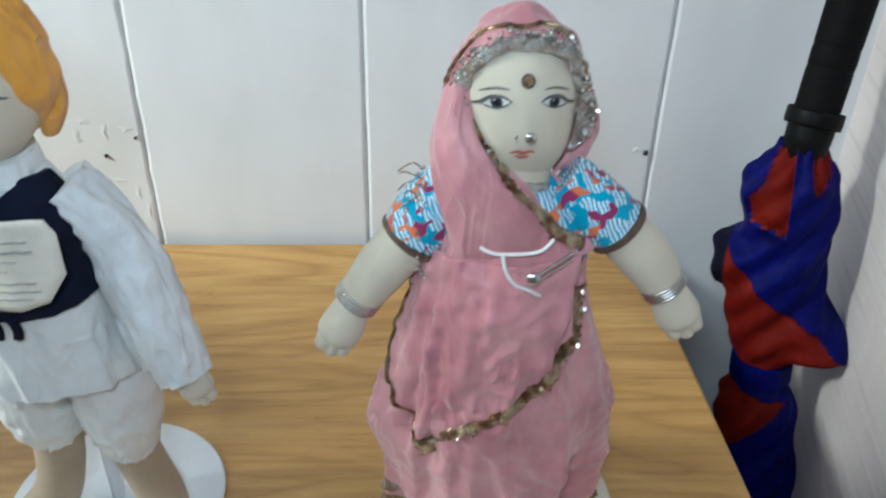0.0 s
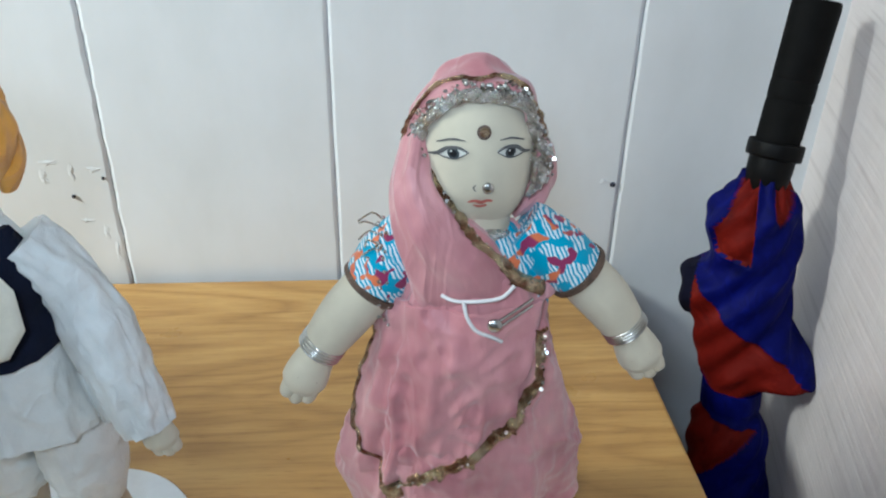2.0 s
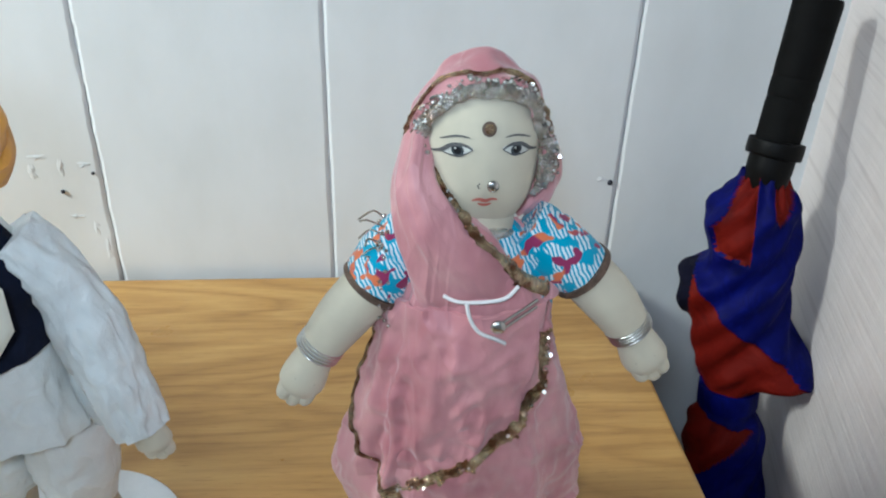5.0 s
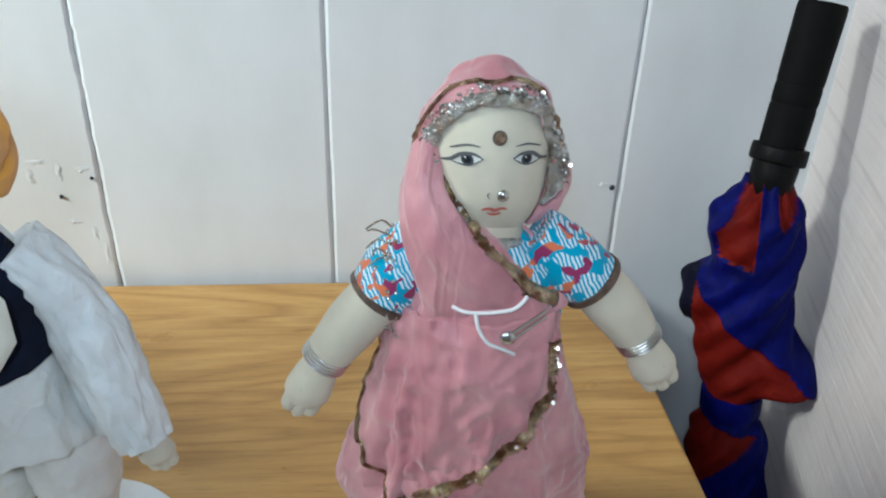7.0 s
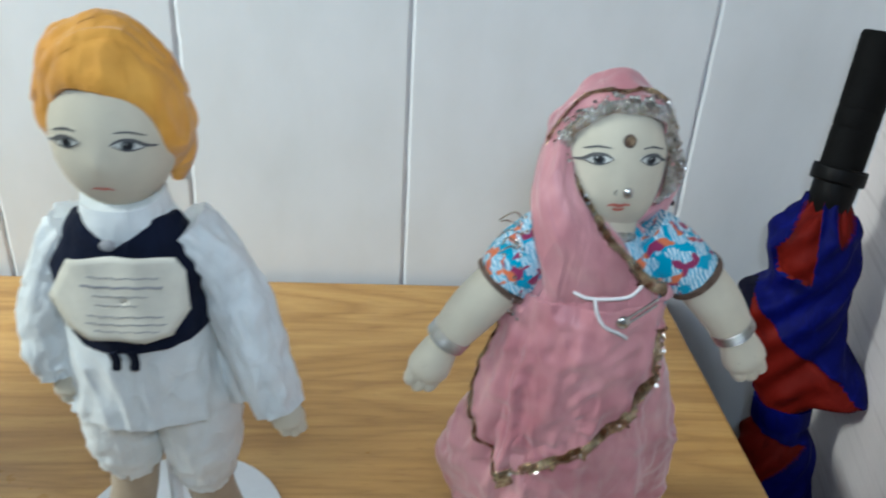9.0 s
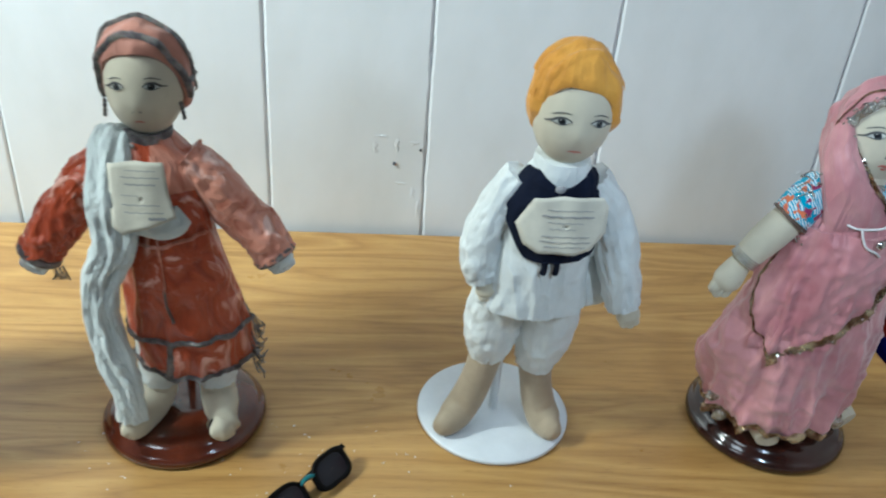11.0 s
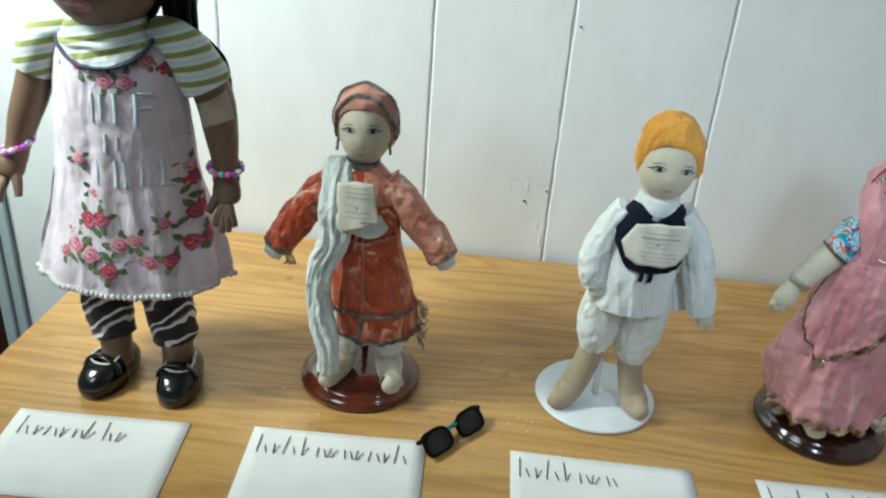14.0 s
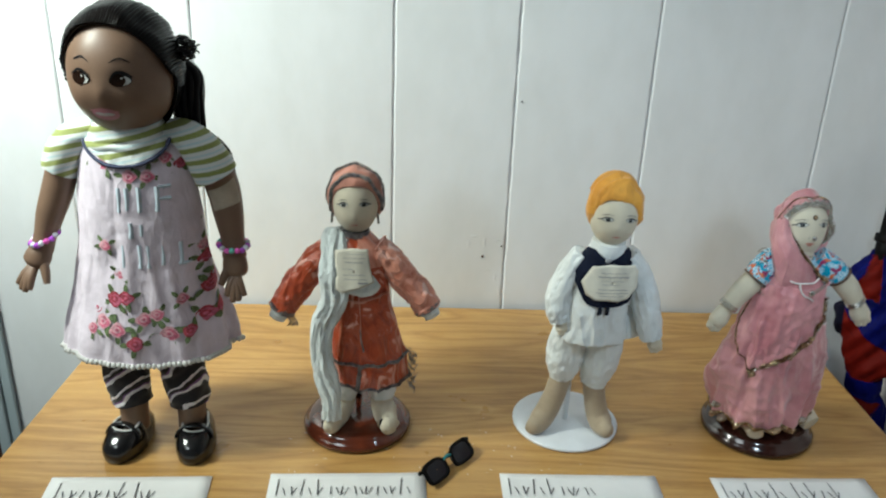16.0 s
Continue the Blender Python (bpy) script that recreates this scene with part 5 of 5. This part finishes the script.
# --- paper tags pinned on two of the dolls
def paper_tag(coat, outline, lines, label, off=0.006, rise=0.0):
    ob = thing("paper_tag", label, "paper tag", "paper tags pinned to the dolls")
    s = Shape()
    cx, cz = sum(p[0] for p in outline) / len(outline), sum(p[1] for p in outline) / len(outline)
    ring = []
    for i in range(len(outline)):
        for k in range(6):
            a, b = outline[i], outline[(i + 1) % len(outline)]
            ring.append((a[0] + (b[0] - a[0]) * k / 6, a[1] + (b[1] - a[1]) * k / 6))

    z_lo, z_hi = min(p[1] for p in outline), max(p[1] for p in outline)
    y_lo, y_hi = (min(coat.skin(*coat.on(cx + d, z), 0).y for d in (-0.01, 0.0, 0.01)) for z in (z_lo, z_hi))

    def on(x, z, o):
        y = y_lo + (y_hi - y_lo) * (z - z_lo) / (z_hi - z_lo) + 5.0 * (x - cx) ** 2
        return Vector((x, y - off - o, T + z + rise))

    rows = [[on(cx + (x - cx) * k, cz + (z - cz) * k, 0.0006 * math.sin((cx + (x - cx) * k) * 300)) for x, z in ring] for k in (1.0, 0.85, 0.7, 0.55, 0.4, 0.25, 0.12, 0.02)]
    s.grid(rows, 0)
    sh = part("sheet", s, TAG_PAPER, ob)
    sh.modifiers.new("paper_thickness", "SOLIDIFY").thickness = 0.0004
    for x0, x1, z, w in lines:
        s = Shape()
        n = 12
        s.grid([[on(x0 + (x1 - x0) * j / n, z + w * 0.55 * d + 0.0003 * math.sin(j * 2.1), 0.0024) for j in range(n + 1)] for d in (-0.5, 0.5)], 0, wrap=False)
        part("text_bar", s, TAG_INK, ob)
    return ob


paper_tag(BOY_SHIRT, [(0.0325, 0.2070), (0.0420, 0.2240), (0.0600, 0.2265), (0.0830, 0.2255), (0.0865, 0.2200), (0.0870, 0.2030), (0.0790, 0.1910), (0.0690, 0.1885), (0.0470, 0.1890), (0.0380, 0.1940)],
          [(0.050, 0.077, 0.2185, 0.0009), (0.047, 0.078, 0.2145, 0.0018), (0.051, 0.072, 0.2105, 0.0008), (0.052, 0.068, 0.2065, 0.0008), (0.048, 0.077, 0.2015, 0.0010), (0.047, 0.078, 0.1980, 0.0010), (0.050, 0.075, 0.1948, 0.0008)], "cream paper tag with faded print pinned on the vest", 0.0185, 0.0055)
paper_tag(robe, [(-0.2070, 0.2290), (-0.1900, 0.2315), (-0.1750, 0.2305), (-0.1725, 0.2120), (-0.1685, 0.1975), (-0.1840, 0.1920), (-0.2000, 0.1870), (-0.2060, 0.1920)],
          [(-0.196, -0.179, 0.2265, 0.0008), (-0.199, -0.177, 0.2225, 0.0010), (-0.197, -0.179, 0.2185, 0.0014), (-0.199, -0.189, 0.2120, 0.0008), (-0.199, -0.177, 0.2065, 0.0010), (-0.198, -0.175, 0.2020, 0.0010), (-0.184, -0.174, 0.1985, 0.0030)], "cream paper tag with faded print pinned on the sash", 0.0150)

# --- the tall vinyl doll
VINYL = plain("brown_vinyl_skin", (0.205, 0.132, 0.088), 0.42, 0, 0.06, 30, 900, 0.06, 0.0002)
HAIR = plain("black_doll_hair", (0.006, 0.005, 0.005), 0.32, 0, 0.3, 40)
SHINE = plain("black_patent_leather", (0.008, 0.008, 0.009), 0.24, 0, 0.2, 50, 300, 0.05, 0.0002, 0.7)
PIPING = plain("white_piping", (0.62, 0.62, 0.60), 0.6)
DRESS = cloth("lilac_pink_cotton", (0.75, 0.67, 0.76), 2400, 0.08, 0.85, 0.2, 0.4)
KNIT = banded("striped_knit", [(0.0, (0.76, 0.80, 0.78)), (0.22, (0.58, 0.72, 0.74)), (0.36, (0.76, 0.80, 0.78)), (0.56, (0.30, 0.34, 0.10)), (0.94, (0.76, 0.80, 0.78))], 25.0, (0, radians(-78), 0))
LEGGING = banded("zebra_legging", [(0.0, (0.008, 0.007, 0.010)), (0.42, (0.72, 0.70, 0.72)), (0.52, (0.008, 0.007, 0.010)), (0.70, (0.20, 0.10, 0.24)), (0.76, (0.72, 0.70, 0.72)), (0.90, (0.008, 0.007, 0.010))], 13.0, (0, radians(-55), 0.4), 0.8, 3.0)
ROSE = plain("rose_print", (0.58, 0.15, 0.24), 0.85, 0, 0.3, 300)
ROSE_LIGHT = plain("pale_rose_print", (0.74, 0.42, 0.48), 0.85, 0, 0.2, 300)
ROSE_RED = plain("red_rose_print", (0.42, 0.06, 0.09), 0.85, 0, 0.3, 300)
LEAF = plain("leaf_print", (0.15, 0.20, 0.09), 0.85, 0, 0.4, 300)
PALE_BLUE = plain("pale_blue_print", (0.60, 0.68, 0.76), 0.85)
NAVY_PIPE = plain("navy_edge_tape", (0.06, 0.07, 0.13), 0.8)
PLASTER = plain("cream_plaster_patch", (0.50, 0.44, 0.34), 0.7)
LIP_DARK = plain("rosy_lip", (0.46, 0.20, 0.23), 0.3)
IRIS = plain("dark_brown_eye", (0.015, 0.007, 0.004), 0.06, 0, 0.2, 200, 900, 0.02)
GLOSS_WHITE = plain("glossy_eye_white", (0.55, 0.55, 0.53), 0.15)
s = Shape()
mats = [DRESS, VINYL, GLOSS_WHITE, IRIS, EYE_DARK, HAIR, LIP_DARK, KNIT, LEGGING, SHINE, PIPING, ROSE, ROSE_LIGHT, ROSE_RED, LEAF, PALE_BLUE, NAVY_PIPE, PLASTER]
KX, KY = -0.3985, -0.312
dress = Coat(s, [(0.116, KX, KY, 0.0865, 0.062), (0.122, KX, KY, 0.0880, 0.063), (0.145, KX, KY, 0.0805, 0.058), (0.185, KX, KY, 0.0690, 0.050), (0.230, KX + 0.001, KY, 0.0610, 0.045), (0.275, KX + 0.001, KY, 0.0580, 0.041), (0.305, KX + 0.001, KY, 0.0530, 0.036), (0.330, KX + 0.001, KY, 0.0480, 0.030), (0.345, KX + 0.001, KY, 0.0340, 0.022)], 0,
             lambda a, t: (ridges(6.1, 1.5, 0.0075, 0.5)(a, t)) * max(0.10, 0.9 - 1.25 * t) + 0.0007 * noise.noise(Vector((a * 3, t * 18, 2))), 200, 120)
# knitted cowl and its edge tape
s.tube(up((KX, KY - 0.002, 0.316, 0.034, 0.028), (KX, KY - 0.003, 0.326, 0.041, 0.031), (KX, KY - 0.003, 0.334, 0.040, 0.031), (KX, KY - 0.003, 0.344, 0.035, 0.030), (KX, KY - 0.002, 0.352, 0.028, 0.026)), 7, 70, 30, lambda a, t: 0.0022 * noise.noise(Vector((math.cos(a) * 2, math.sin(a) * 2, t * 7))))
dress.trim([(-0.434, 0.334), (-0.430, 0.326), (-0.421, 0.319), (-0.406, 0.3145), (-0.388, 0.315), (-0.374, 0.320), (-0.365, 0.327), (-0.361, 0.335)], 0.0036, 16, 0.1, 0.0040, 70)
dress.sheet(-0.432, -0.364, lambda x: 0.3155 + 13.0 * (x + 0.3975) ** 2, lambda x: 0.3345, 7, 0.0030, 40, 16, 0.0012)


def rose(x, z, r, red, turn):
    x, z, r = -0.132 + 0.912 * (x + 0.132), 0.56 + 0.912 * (z - 0.56) - 0.003, r * 0.95
    a0, t0 = dress.on(x, z)

    def put(dx, dz, w, h, mat, off, n=14, rot=0.0):
        rows = []
        for k in (1.0, 0.6, 0.03):
            row = []
            for j in range(n):
                th = 2 * math.pi * j / n
                u, v = w * k * math.cos(th) * (1 + 0.16 * math.sin(3 * th + turn)), h * k * math.sin(th) * (1 + 0.12 * math.cos(4 * th))
                u, v = u * math.cos(rot) - v * math.sin(rot), u * math.sin(rot) + v * math.cos(rot)
                row.append(dress.skin(*dress.on(x + dx + u, z + dz + v), off))
            rows.append(row)
        s.grid(rows, mat)

    for k in range(4):
        th = turn + k * 1.7
        put(r * 1.45 * math.cos(th), r * 1.25 * math.sin(th), r * 0.66, r * 0.34, 14, 0.0004, 10, th)
    put(0, 0, r, r * 0.9, 13 if red else 12, 0.0006)
    put(r * 0.1, -r * 0.05, r * 0.78, r * 0.66, 11, 0.0008)
    put(-r * 0.08, r * 0.05, r * 0.52, r * 0.42, 12 if not red else 13, 0.0010, 10)
    put(0.0, r * 0.05, r * 0.26, r * 0.2, 11, 0.0012, 8)


for n, (x, z, r, red) in enumerate(((-0.4450, 0.2960, 0.0085, 0), (-0.4180, 0.2830, 0.0070, 0), (-0.4010, 0.2830, 0.0068, 0), (-0.3640, 0.3080, 0.0088, 0), (-0.3720, 0.2920, 0.0055, 1),
                                    (-0.4420, 0.1520, 0.0085, 1), (-0.4300, 0.1545, 0.0075, 1), (-0.3560, 0.2000, 0.0065, 0), (-0.3540, 0.1870, 0.0075, 1), (-0.3450, 0.1650, 0.0075, 1), (-0.3520, 0.1560, 0.0080, 1),
                                    (-0.4560, 0.1270, 0.0080, 0), (-0.4400, 0.1200, 0.0080, 0), (-0.4130, 0.1310, 0.0075, 0), (-0.4000, 0.1350, 0.0070, 0), (-0.3550, 0.1260, 0.0085, 1), (-0.3410, 0.1290, 0.0075, 1),
                                    (-0.3890, 0.1130, 0.0092, 0), (-0.4220, 0.1060, 0.0080, 1), (-0.4700, 0.1180, 0.0070, 0), (-0.3250, 0.1500, 0.0075, 0), (-0.3320, 0.1400, 0.0070, 0), (-0.4480, 0.2100, 0.0060, 0), (-0.3480, 0.2300, 0.0060, 1), (-0.4640, 0.1400, 0.0070, 1), (-0.3700, 0.1150, 0.0070, 1), (-0.3760, 0.1500, 0.0062, 0), (-0.4350, 0.1800, 0.0060, 0), (-0.4250, 0.3050, 0.0060, 1), (-0.3850, 0.3000, 0.0060, 0))):
    rose(x, z, r, red, n * 1.3)
# faded pale-blue lettering, only its strokes left
for x, z0, z1 in ((-0.430, 0.243, 0.268), (-0.422, 0.245, 0.268), (-0.410, 0.243, 0.269), (-0.393, 0.243, 0.269), (-0.388, 0.2665, 0.269), (-0.430, 0.184, 0.208), (-0.413, 0.183, 0.208), (-0.405, 0.183, 0.207), (-0.391, 0.185, 0.206), (-0.375, 0.183, 0.208), (-0.420, 0.216, 0.232), (-0.410, 0.218, 0.230)):
    x, z0, z1 = x * 0.912 - 0.0116, 0.0493 + 0.912 * z0, 0.0493 + 0.912 * z1
    dress.trim([(x, z0), (x + 0.0004, (z0 + z1) / 2), (x, z1)], 0.0046, 15, 0.0, 0.0005, 14)
for x, z in ((-0.386, 0.2685), (-0.386, 0.256), (-0.372, 0.184)):
    x, z = x * 0.912 - 0.0116, 0.0493 + 0.912 * z
    dress.trim([(x - 0.005, z), (x, z), (x + 0.005, z)], 0.0036, 15, 0.0, 0.0005, 12)
# scalloped hem edging
for i in range(110):
    a = 2 * math.pi * i / 110
    s.ball(dress.skin(a, 0.012, 0.0006), (0.0027, 0.0027, 0.0030), 10, 8, 6)
# legs in leggings, bare ankles
for x, x2 in ((-0.4290, -0.4225), (-0.3700, -0.3620)):
    s.tube(up((x, -0.318, 0.150, 0.0250, 0.025), (x, -0.322, 0.100, 0.0235, 0.024), ((x + x2) / 2, -0.327, 0.075, 0.0225, 0.0225), (x2, -0.330, 0.050, 0.0200, 0.020)), 8, 50, 40, lambda a, t: 0.0022 * noise.noise(Vector((math.cos(a) * 2, math.sin(a) * 2, t * 9 + x * 50))))
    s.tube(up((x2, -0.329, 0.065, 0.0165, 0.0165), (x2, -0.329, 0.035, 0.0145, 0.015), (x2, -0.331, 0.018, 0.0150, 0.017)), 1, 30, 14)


def shoe(x, yaw):
    """A moccasin: rounded toe, open throat with piping, strap across."""
    R, o = Euler((0, 0, radians(yaw))).to_matrix(), Vector((x, -0.3385, T))
    rows = []
    outline = []
    for j in range(72):
        a = 2 * math.pi * j / 72
        y = -0.0375 * math.sin(a)
        w = 0.0195 * (1 - 0.10 * (1 if y > 0 else 0)) * (1.0 + 0.10 * math.sin(a))
        outline.append((w * math.copysign(abs(math.cos(a)) ** 0.85, math.cos(a)), y))
    for k, z in ((0.90, 0.0), (0.99, 0.001), (1.0, 0.004), (1.035, 0.009), (1.01, 0.016)):
        rows.append([R @ Vector((px * k, py * k, z)) + o for px, py in outline])
    top = []
    for u in (0.25, 0.5, 0.75, 1.0):
        row = []
        for px, py in outline:
            f = max(0.0, min(1.0, (-py - 0.002) / 0.034))
            # the throat is open at the back, closed over the toe
            qx, qy = px * (1 - 0.34 * u), (py * (1 - 0.30 * u) if py > -0.008 else py * (1 - 0.74 * u) - 0.008 * 0.74 * u)
            z = 0.016 + 0.0145 * math.sin(u * math.pi / 2) * (1.0 if py > -0.008 else 0.95) - 0.002 * f * u
            row.append(R @ Vector((qx, qy, z)) + o)
        top.append(row)
    s.grid(rows + top, 9)
    s.tube([(*p, 0.0011, 0.0011) for p in [top[-1][j % 72] for j in list(range(-8, 45, 3))]], 10, 8, 60, caps=False)
    st = [R @ Vector((0.0195 * math.cos(a), -0.012 + 0.003 * math.sin(a), 0.0185 + 0.0135 * math.sin(a))) + o for a in [math.pi * i / 12 for i in range(13)]]
    s.tube([(*p, 0.0012, 0.0042) for p in st], 9, 10, 40)


shoe(-0.4265, -14)
shoe(-0.3560, 2)
# sleeves, arms, patch, hands
for pts in (((-0.4290, -0.312, 0.3380, 0.012, 0.016), (-0.4450, -0.313, 0.3320, 0.0165, 0.018), (-0.4590, -0.314, 0.3180, 0.0185, 0.019), (-0.4675, -0.315, 0.2990, 0.0185, 0.0185)), ((-0.3660, -0.311, 0.3380, 0.012, 0.016), (-0.3490, -0.310, 0.3320, 0.0170, 0.018), (-0.3340, -0.308, 0.3160, 0.0210, 0.020), (-0.3235, -0.306, 0.2940, 0.0220, 0.021))):
    s.tube(up(*pts), 7, 48, 28, lambda a, t: 0.0012 * noise.noise(Vector((math.cos(a) * 2, math.sin(a) * 2, t * 5))))
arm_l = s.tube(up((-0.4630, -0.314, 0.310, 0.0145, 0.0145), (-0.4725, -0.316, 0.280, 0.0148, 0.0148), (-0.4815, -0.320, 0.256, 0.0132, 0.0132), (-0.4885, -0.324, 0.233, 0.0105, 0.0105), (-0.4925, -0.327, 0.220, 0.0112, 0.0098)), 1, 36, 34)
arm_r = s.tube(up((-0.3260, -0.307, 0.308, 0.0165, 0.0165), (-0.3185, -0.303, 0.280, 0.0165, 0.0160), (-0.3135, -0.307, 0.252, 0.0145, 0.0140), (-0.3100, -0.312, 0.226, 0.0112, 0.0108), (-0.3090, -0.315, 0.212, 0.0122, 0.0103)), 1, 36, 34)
# plaster patch wrapped on the upper arm
rows = []
for i in range(9):
    rows.append([arm_r(math.pi * (1.12 + 0.60 * j / 14), 0.16 + 0.22 * i / 8 + 0.05 * j / 14, 0.0006) for j in range(15)])
s.grid(rows, 17, wrap=False)


def vinyl_hand(w, palm, tips, thumb):
    W, P = Vector((w[0], w[1], T + w[2])), Vector((palm[0], palm[1], T + palm[2]))
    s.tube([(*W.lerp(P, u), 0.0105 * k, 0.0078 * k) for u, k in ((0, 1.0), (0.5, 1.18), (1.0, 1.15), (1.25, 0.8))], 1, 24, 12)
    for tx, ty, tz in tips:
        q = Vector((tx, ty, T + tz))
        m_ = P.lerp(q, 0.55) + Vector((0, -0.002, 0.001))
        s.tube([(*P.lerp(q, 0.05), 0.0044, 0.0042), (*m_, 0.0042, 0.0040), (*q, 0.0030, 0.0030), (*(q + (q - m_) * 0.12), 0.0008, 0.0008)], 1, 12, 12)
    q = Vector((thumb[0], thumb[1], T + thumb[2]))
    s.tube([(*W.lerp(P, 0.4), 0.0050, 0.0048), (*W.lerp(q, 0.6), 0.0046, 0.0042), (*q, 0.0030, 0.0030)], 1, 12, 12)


vinyl_hand((-0.4922, -0.327, 0.221), (-0.4985, -0.331, 0.208), ((-0.5150, -0.338, 0.189), (-0.5110, -0.342, 0.185), (-0.5065, -0.345, 0.184), (-0.5020, -0.345, 0.186)), (-0.4860, -0.342, 0.190))
vinyl_hand((-0.3090, -0.315, 0.214), (-0.3080, -0.319, 0.197), ((-0.3155, -0.331, 0.176), (-0.3095, -0.333, 0.171), (-0.3040, -0.332, 0.172), (-0.2990, -0.329, 0.176)), (-0.3215, -0.329, 0.186))
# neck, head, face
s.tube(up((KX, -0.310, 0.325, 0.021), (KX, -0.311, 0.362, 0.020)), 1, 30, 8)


def child_face(d):
    f = max(0.0, -d.y)
    k = -0.035 * sum(math.exp(-((d.x - q * 0.36) / 0.17) ** 2 - ((d.z - 0.04) / 0.13) ** 2) for q in (-1, 1)) * f
    k += 0.030 * math.exp(-(d.x / 0.26) ** 2 - ((d.z + 0.48) / 0.13) ** 2) * f + 0.035 * math.exp(-(d.x / 0.22) ** 2 - ((d.z + 0.86) / 0.2) ** 2) * f
    k += -0.04 * max(0.0, -d.z - 0.15) * abs(d.x)
    return k


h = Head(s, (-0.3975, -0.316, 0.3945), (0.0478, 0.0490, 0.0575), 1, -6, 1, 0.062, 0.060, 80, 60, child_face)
for sx in (-1, 1):
    h.patch(sx * 0.0172, 0.0025, 0.0086, 0.0056, 4, 0.0004, 28, 1.1)
    h.patch(sx * 0.0172 + 0.0004, 0.0018, 0.0076, 0.0042, 2, 0.0009, 28, 1.2)
    h.patch(sx * 0.0172 - 0.0022, 0.0022, 0.0063, 0.0054, 3, 0.0014, 24)
    # glint of the glossy eye, painted as a white dot over the iris
    h.patch(sx * 0.0172 + 0.0012, 0.0042, 0.0009, 0.0009, 2, 0.0020, 10)
    h.line([(sx * 0.0085, 0.0010), (sx * 0.013, 0.0080), (sx * 0.019, 0.0092), (sx * 0.0265, 0.0045)], 0.0022, 4, 0.0018)
    h.line([(sx * 0.0090, 0.0165), (sx * 0.0165, 0.0200), (sx * 0.0250, 0.0165)], 0.0016, 4, 0.0006)
    s.ball(h.c + h.R @ Vector((sx * 0.0474, 0.004, 0.002)), (0.0055, 0.009, 0.0125), 1, 20, 14, lambda d: -0.15 * max(0, -d.y))
h.patch(0.0, -0.0287, 0.0120, 0.0062, 6, 0.0004, 28, 1.1)
h.patch(0.0, -0.0276, 0.0085, 0.0018, 2, 0.0010, 24, 1.2)
h.line([(-0.0125, -0.0250), (-0.0045, -0.0242), (0, -0.0252), (0.0045, -0.0242), (0.0125, -0.0250)], 0.0026, 6, 0.0012)
# hair drawn back to a bunch behind the ear
hair = h.hood((0.0515, 0.0540, 0.0615), 5, lambda a: 1.44 - 0.56 * max(0, math.sin(a)) ** 0.55 + 0.30 * max(0, -math.sin(a)), 0.0022, 160, 60, 1.0, 3.0)
for i in range(60):
    a = math.pi * (-0.05 + 1.1 * i / 59)
    s.ribbon(hair, [(a, 0.0), (a + 0.02, 0.2), (a + 0.03 * math.sin(i), 0.5), (a, 0.8)], 0.0040, 5, 0.0008 + 0.0010 * random.random(), 16, 0.3, 2)
for i in range(70):
    a, b = random.random() * 6.28, random.random()
    x0, y0 = -0.349 + 0.012 * math.cos(a) * b, -0.285 + 0.010 * math.sin(a) * b
    s.tube(up((-0.354, -0.294, 0.405, 0.0030), (x0, y0, 0.388, 0.0040), (x0 + 0.004 * math.sin(i), y0 - 0.006, 0.368, 0.0038), (x0 - 0.004 + 0.008 * random.random(), y0 - 0.012 * random.random(), 0.335 - 0.02 * random.random(), 0.0022)), 5, 7, 16)
for i in range(26):
    p = Vector((-0.347 + 0.010 * random.random(), -0.318 + 0.02 * random.random(), T + 0.408 + 0.014 * random.random()))
    q = [p + Vector((0.006 * math.cos(k * 1.2 + i), 0.004 * math.sin(k * 1.2 + i), 0.004 * math.sin(k * 0.9))) for k in range(6)]
    s.tube([(*v, 0.0009, 0.0009) for v in q], 5, 6, 18)
for i in range(22):
    x0 = -0.3155 + 0.006 * random.random()
    s.tube(up((-0.345, -0.292, 0.345, 0.0010), (x0 - 0.006, -0.289, 0.318, 0.0009), (x0, -0.287, 0.295, 0.0008), (x0 + 0.004 * random.random(), -0.287, 0.262 + 0.02 * random.random(), 0.0004)), 5, 5, 14)
finish(s, mats, (KX, -0.33, 0.0002), "tall brown vinyl doll in rose-print pinafore and striped knit top")

# --- bead bracelets on its wrists
BEADS = [plain("violet_bead", (0.42, 0.10, 0.62), 0.12, 0, 0.1), plain("clear_white_bead", (0.74, 0.76, 0.84), 0.10, 0, 0.05), plain("pink_bead", (0.70, 0.13, 0.50), 0.12, 0, 0.1), plain("mint_bead", (0.20, 0.52, 0.46), 0.12, 0, 0.1)]
s = Shape()
s.ball((0, 0, 0), (0.0031, 0.0031, 0.0029), 0, 12, 8)
BEAD_MESH = [s.mesh("bead", [b]) for b in BEADS]
for c, tilt, kinds in (((-0.4890, -0.324, 0.2325), (10, -20, 0), (0, 1, 0, 1, 2)), ((-0.3100, -0.3125, 0.2240), (8, 5, 0), (0, 1, 2, 3, 2))):
    ob = thing("bead_bracelet", "elastic bracelet of shiny violet, pink and white beads", "bracelet", "bracelets on the tall doll", at=pose(c[0], c[1], T + c[2], *tilt))
    for i in range(17):
        a = 2 * math.pi * i / 17
        b = new("bead", BEAD_MESH[kinds[i % 5]])
        b.parent, b.location = ob, (0.0140 * math.cos(a), 0.0138 * math.sin(a), 0.0006 * math.sin(i * 2.0))
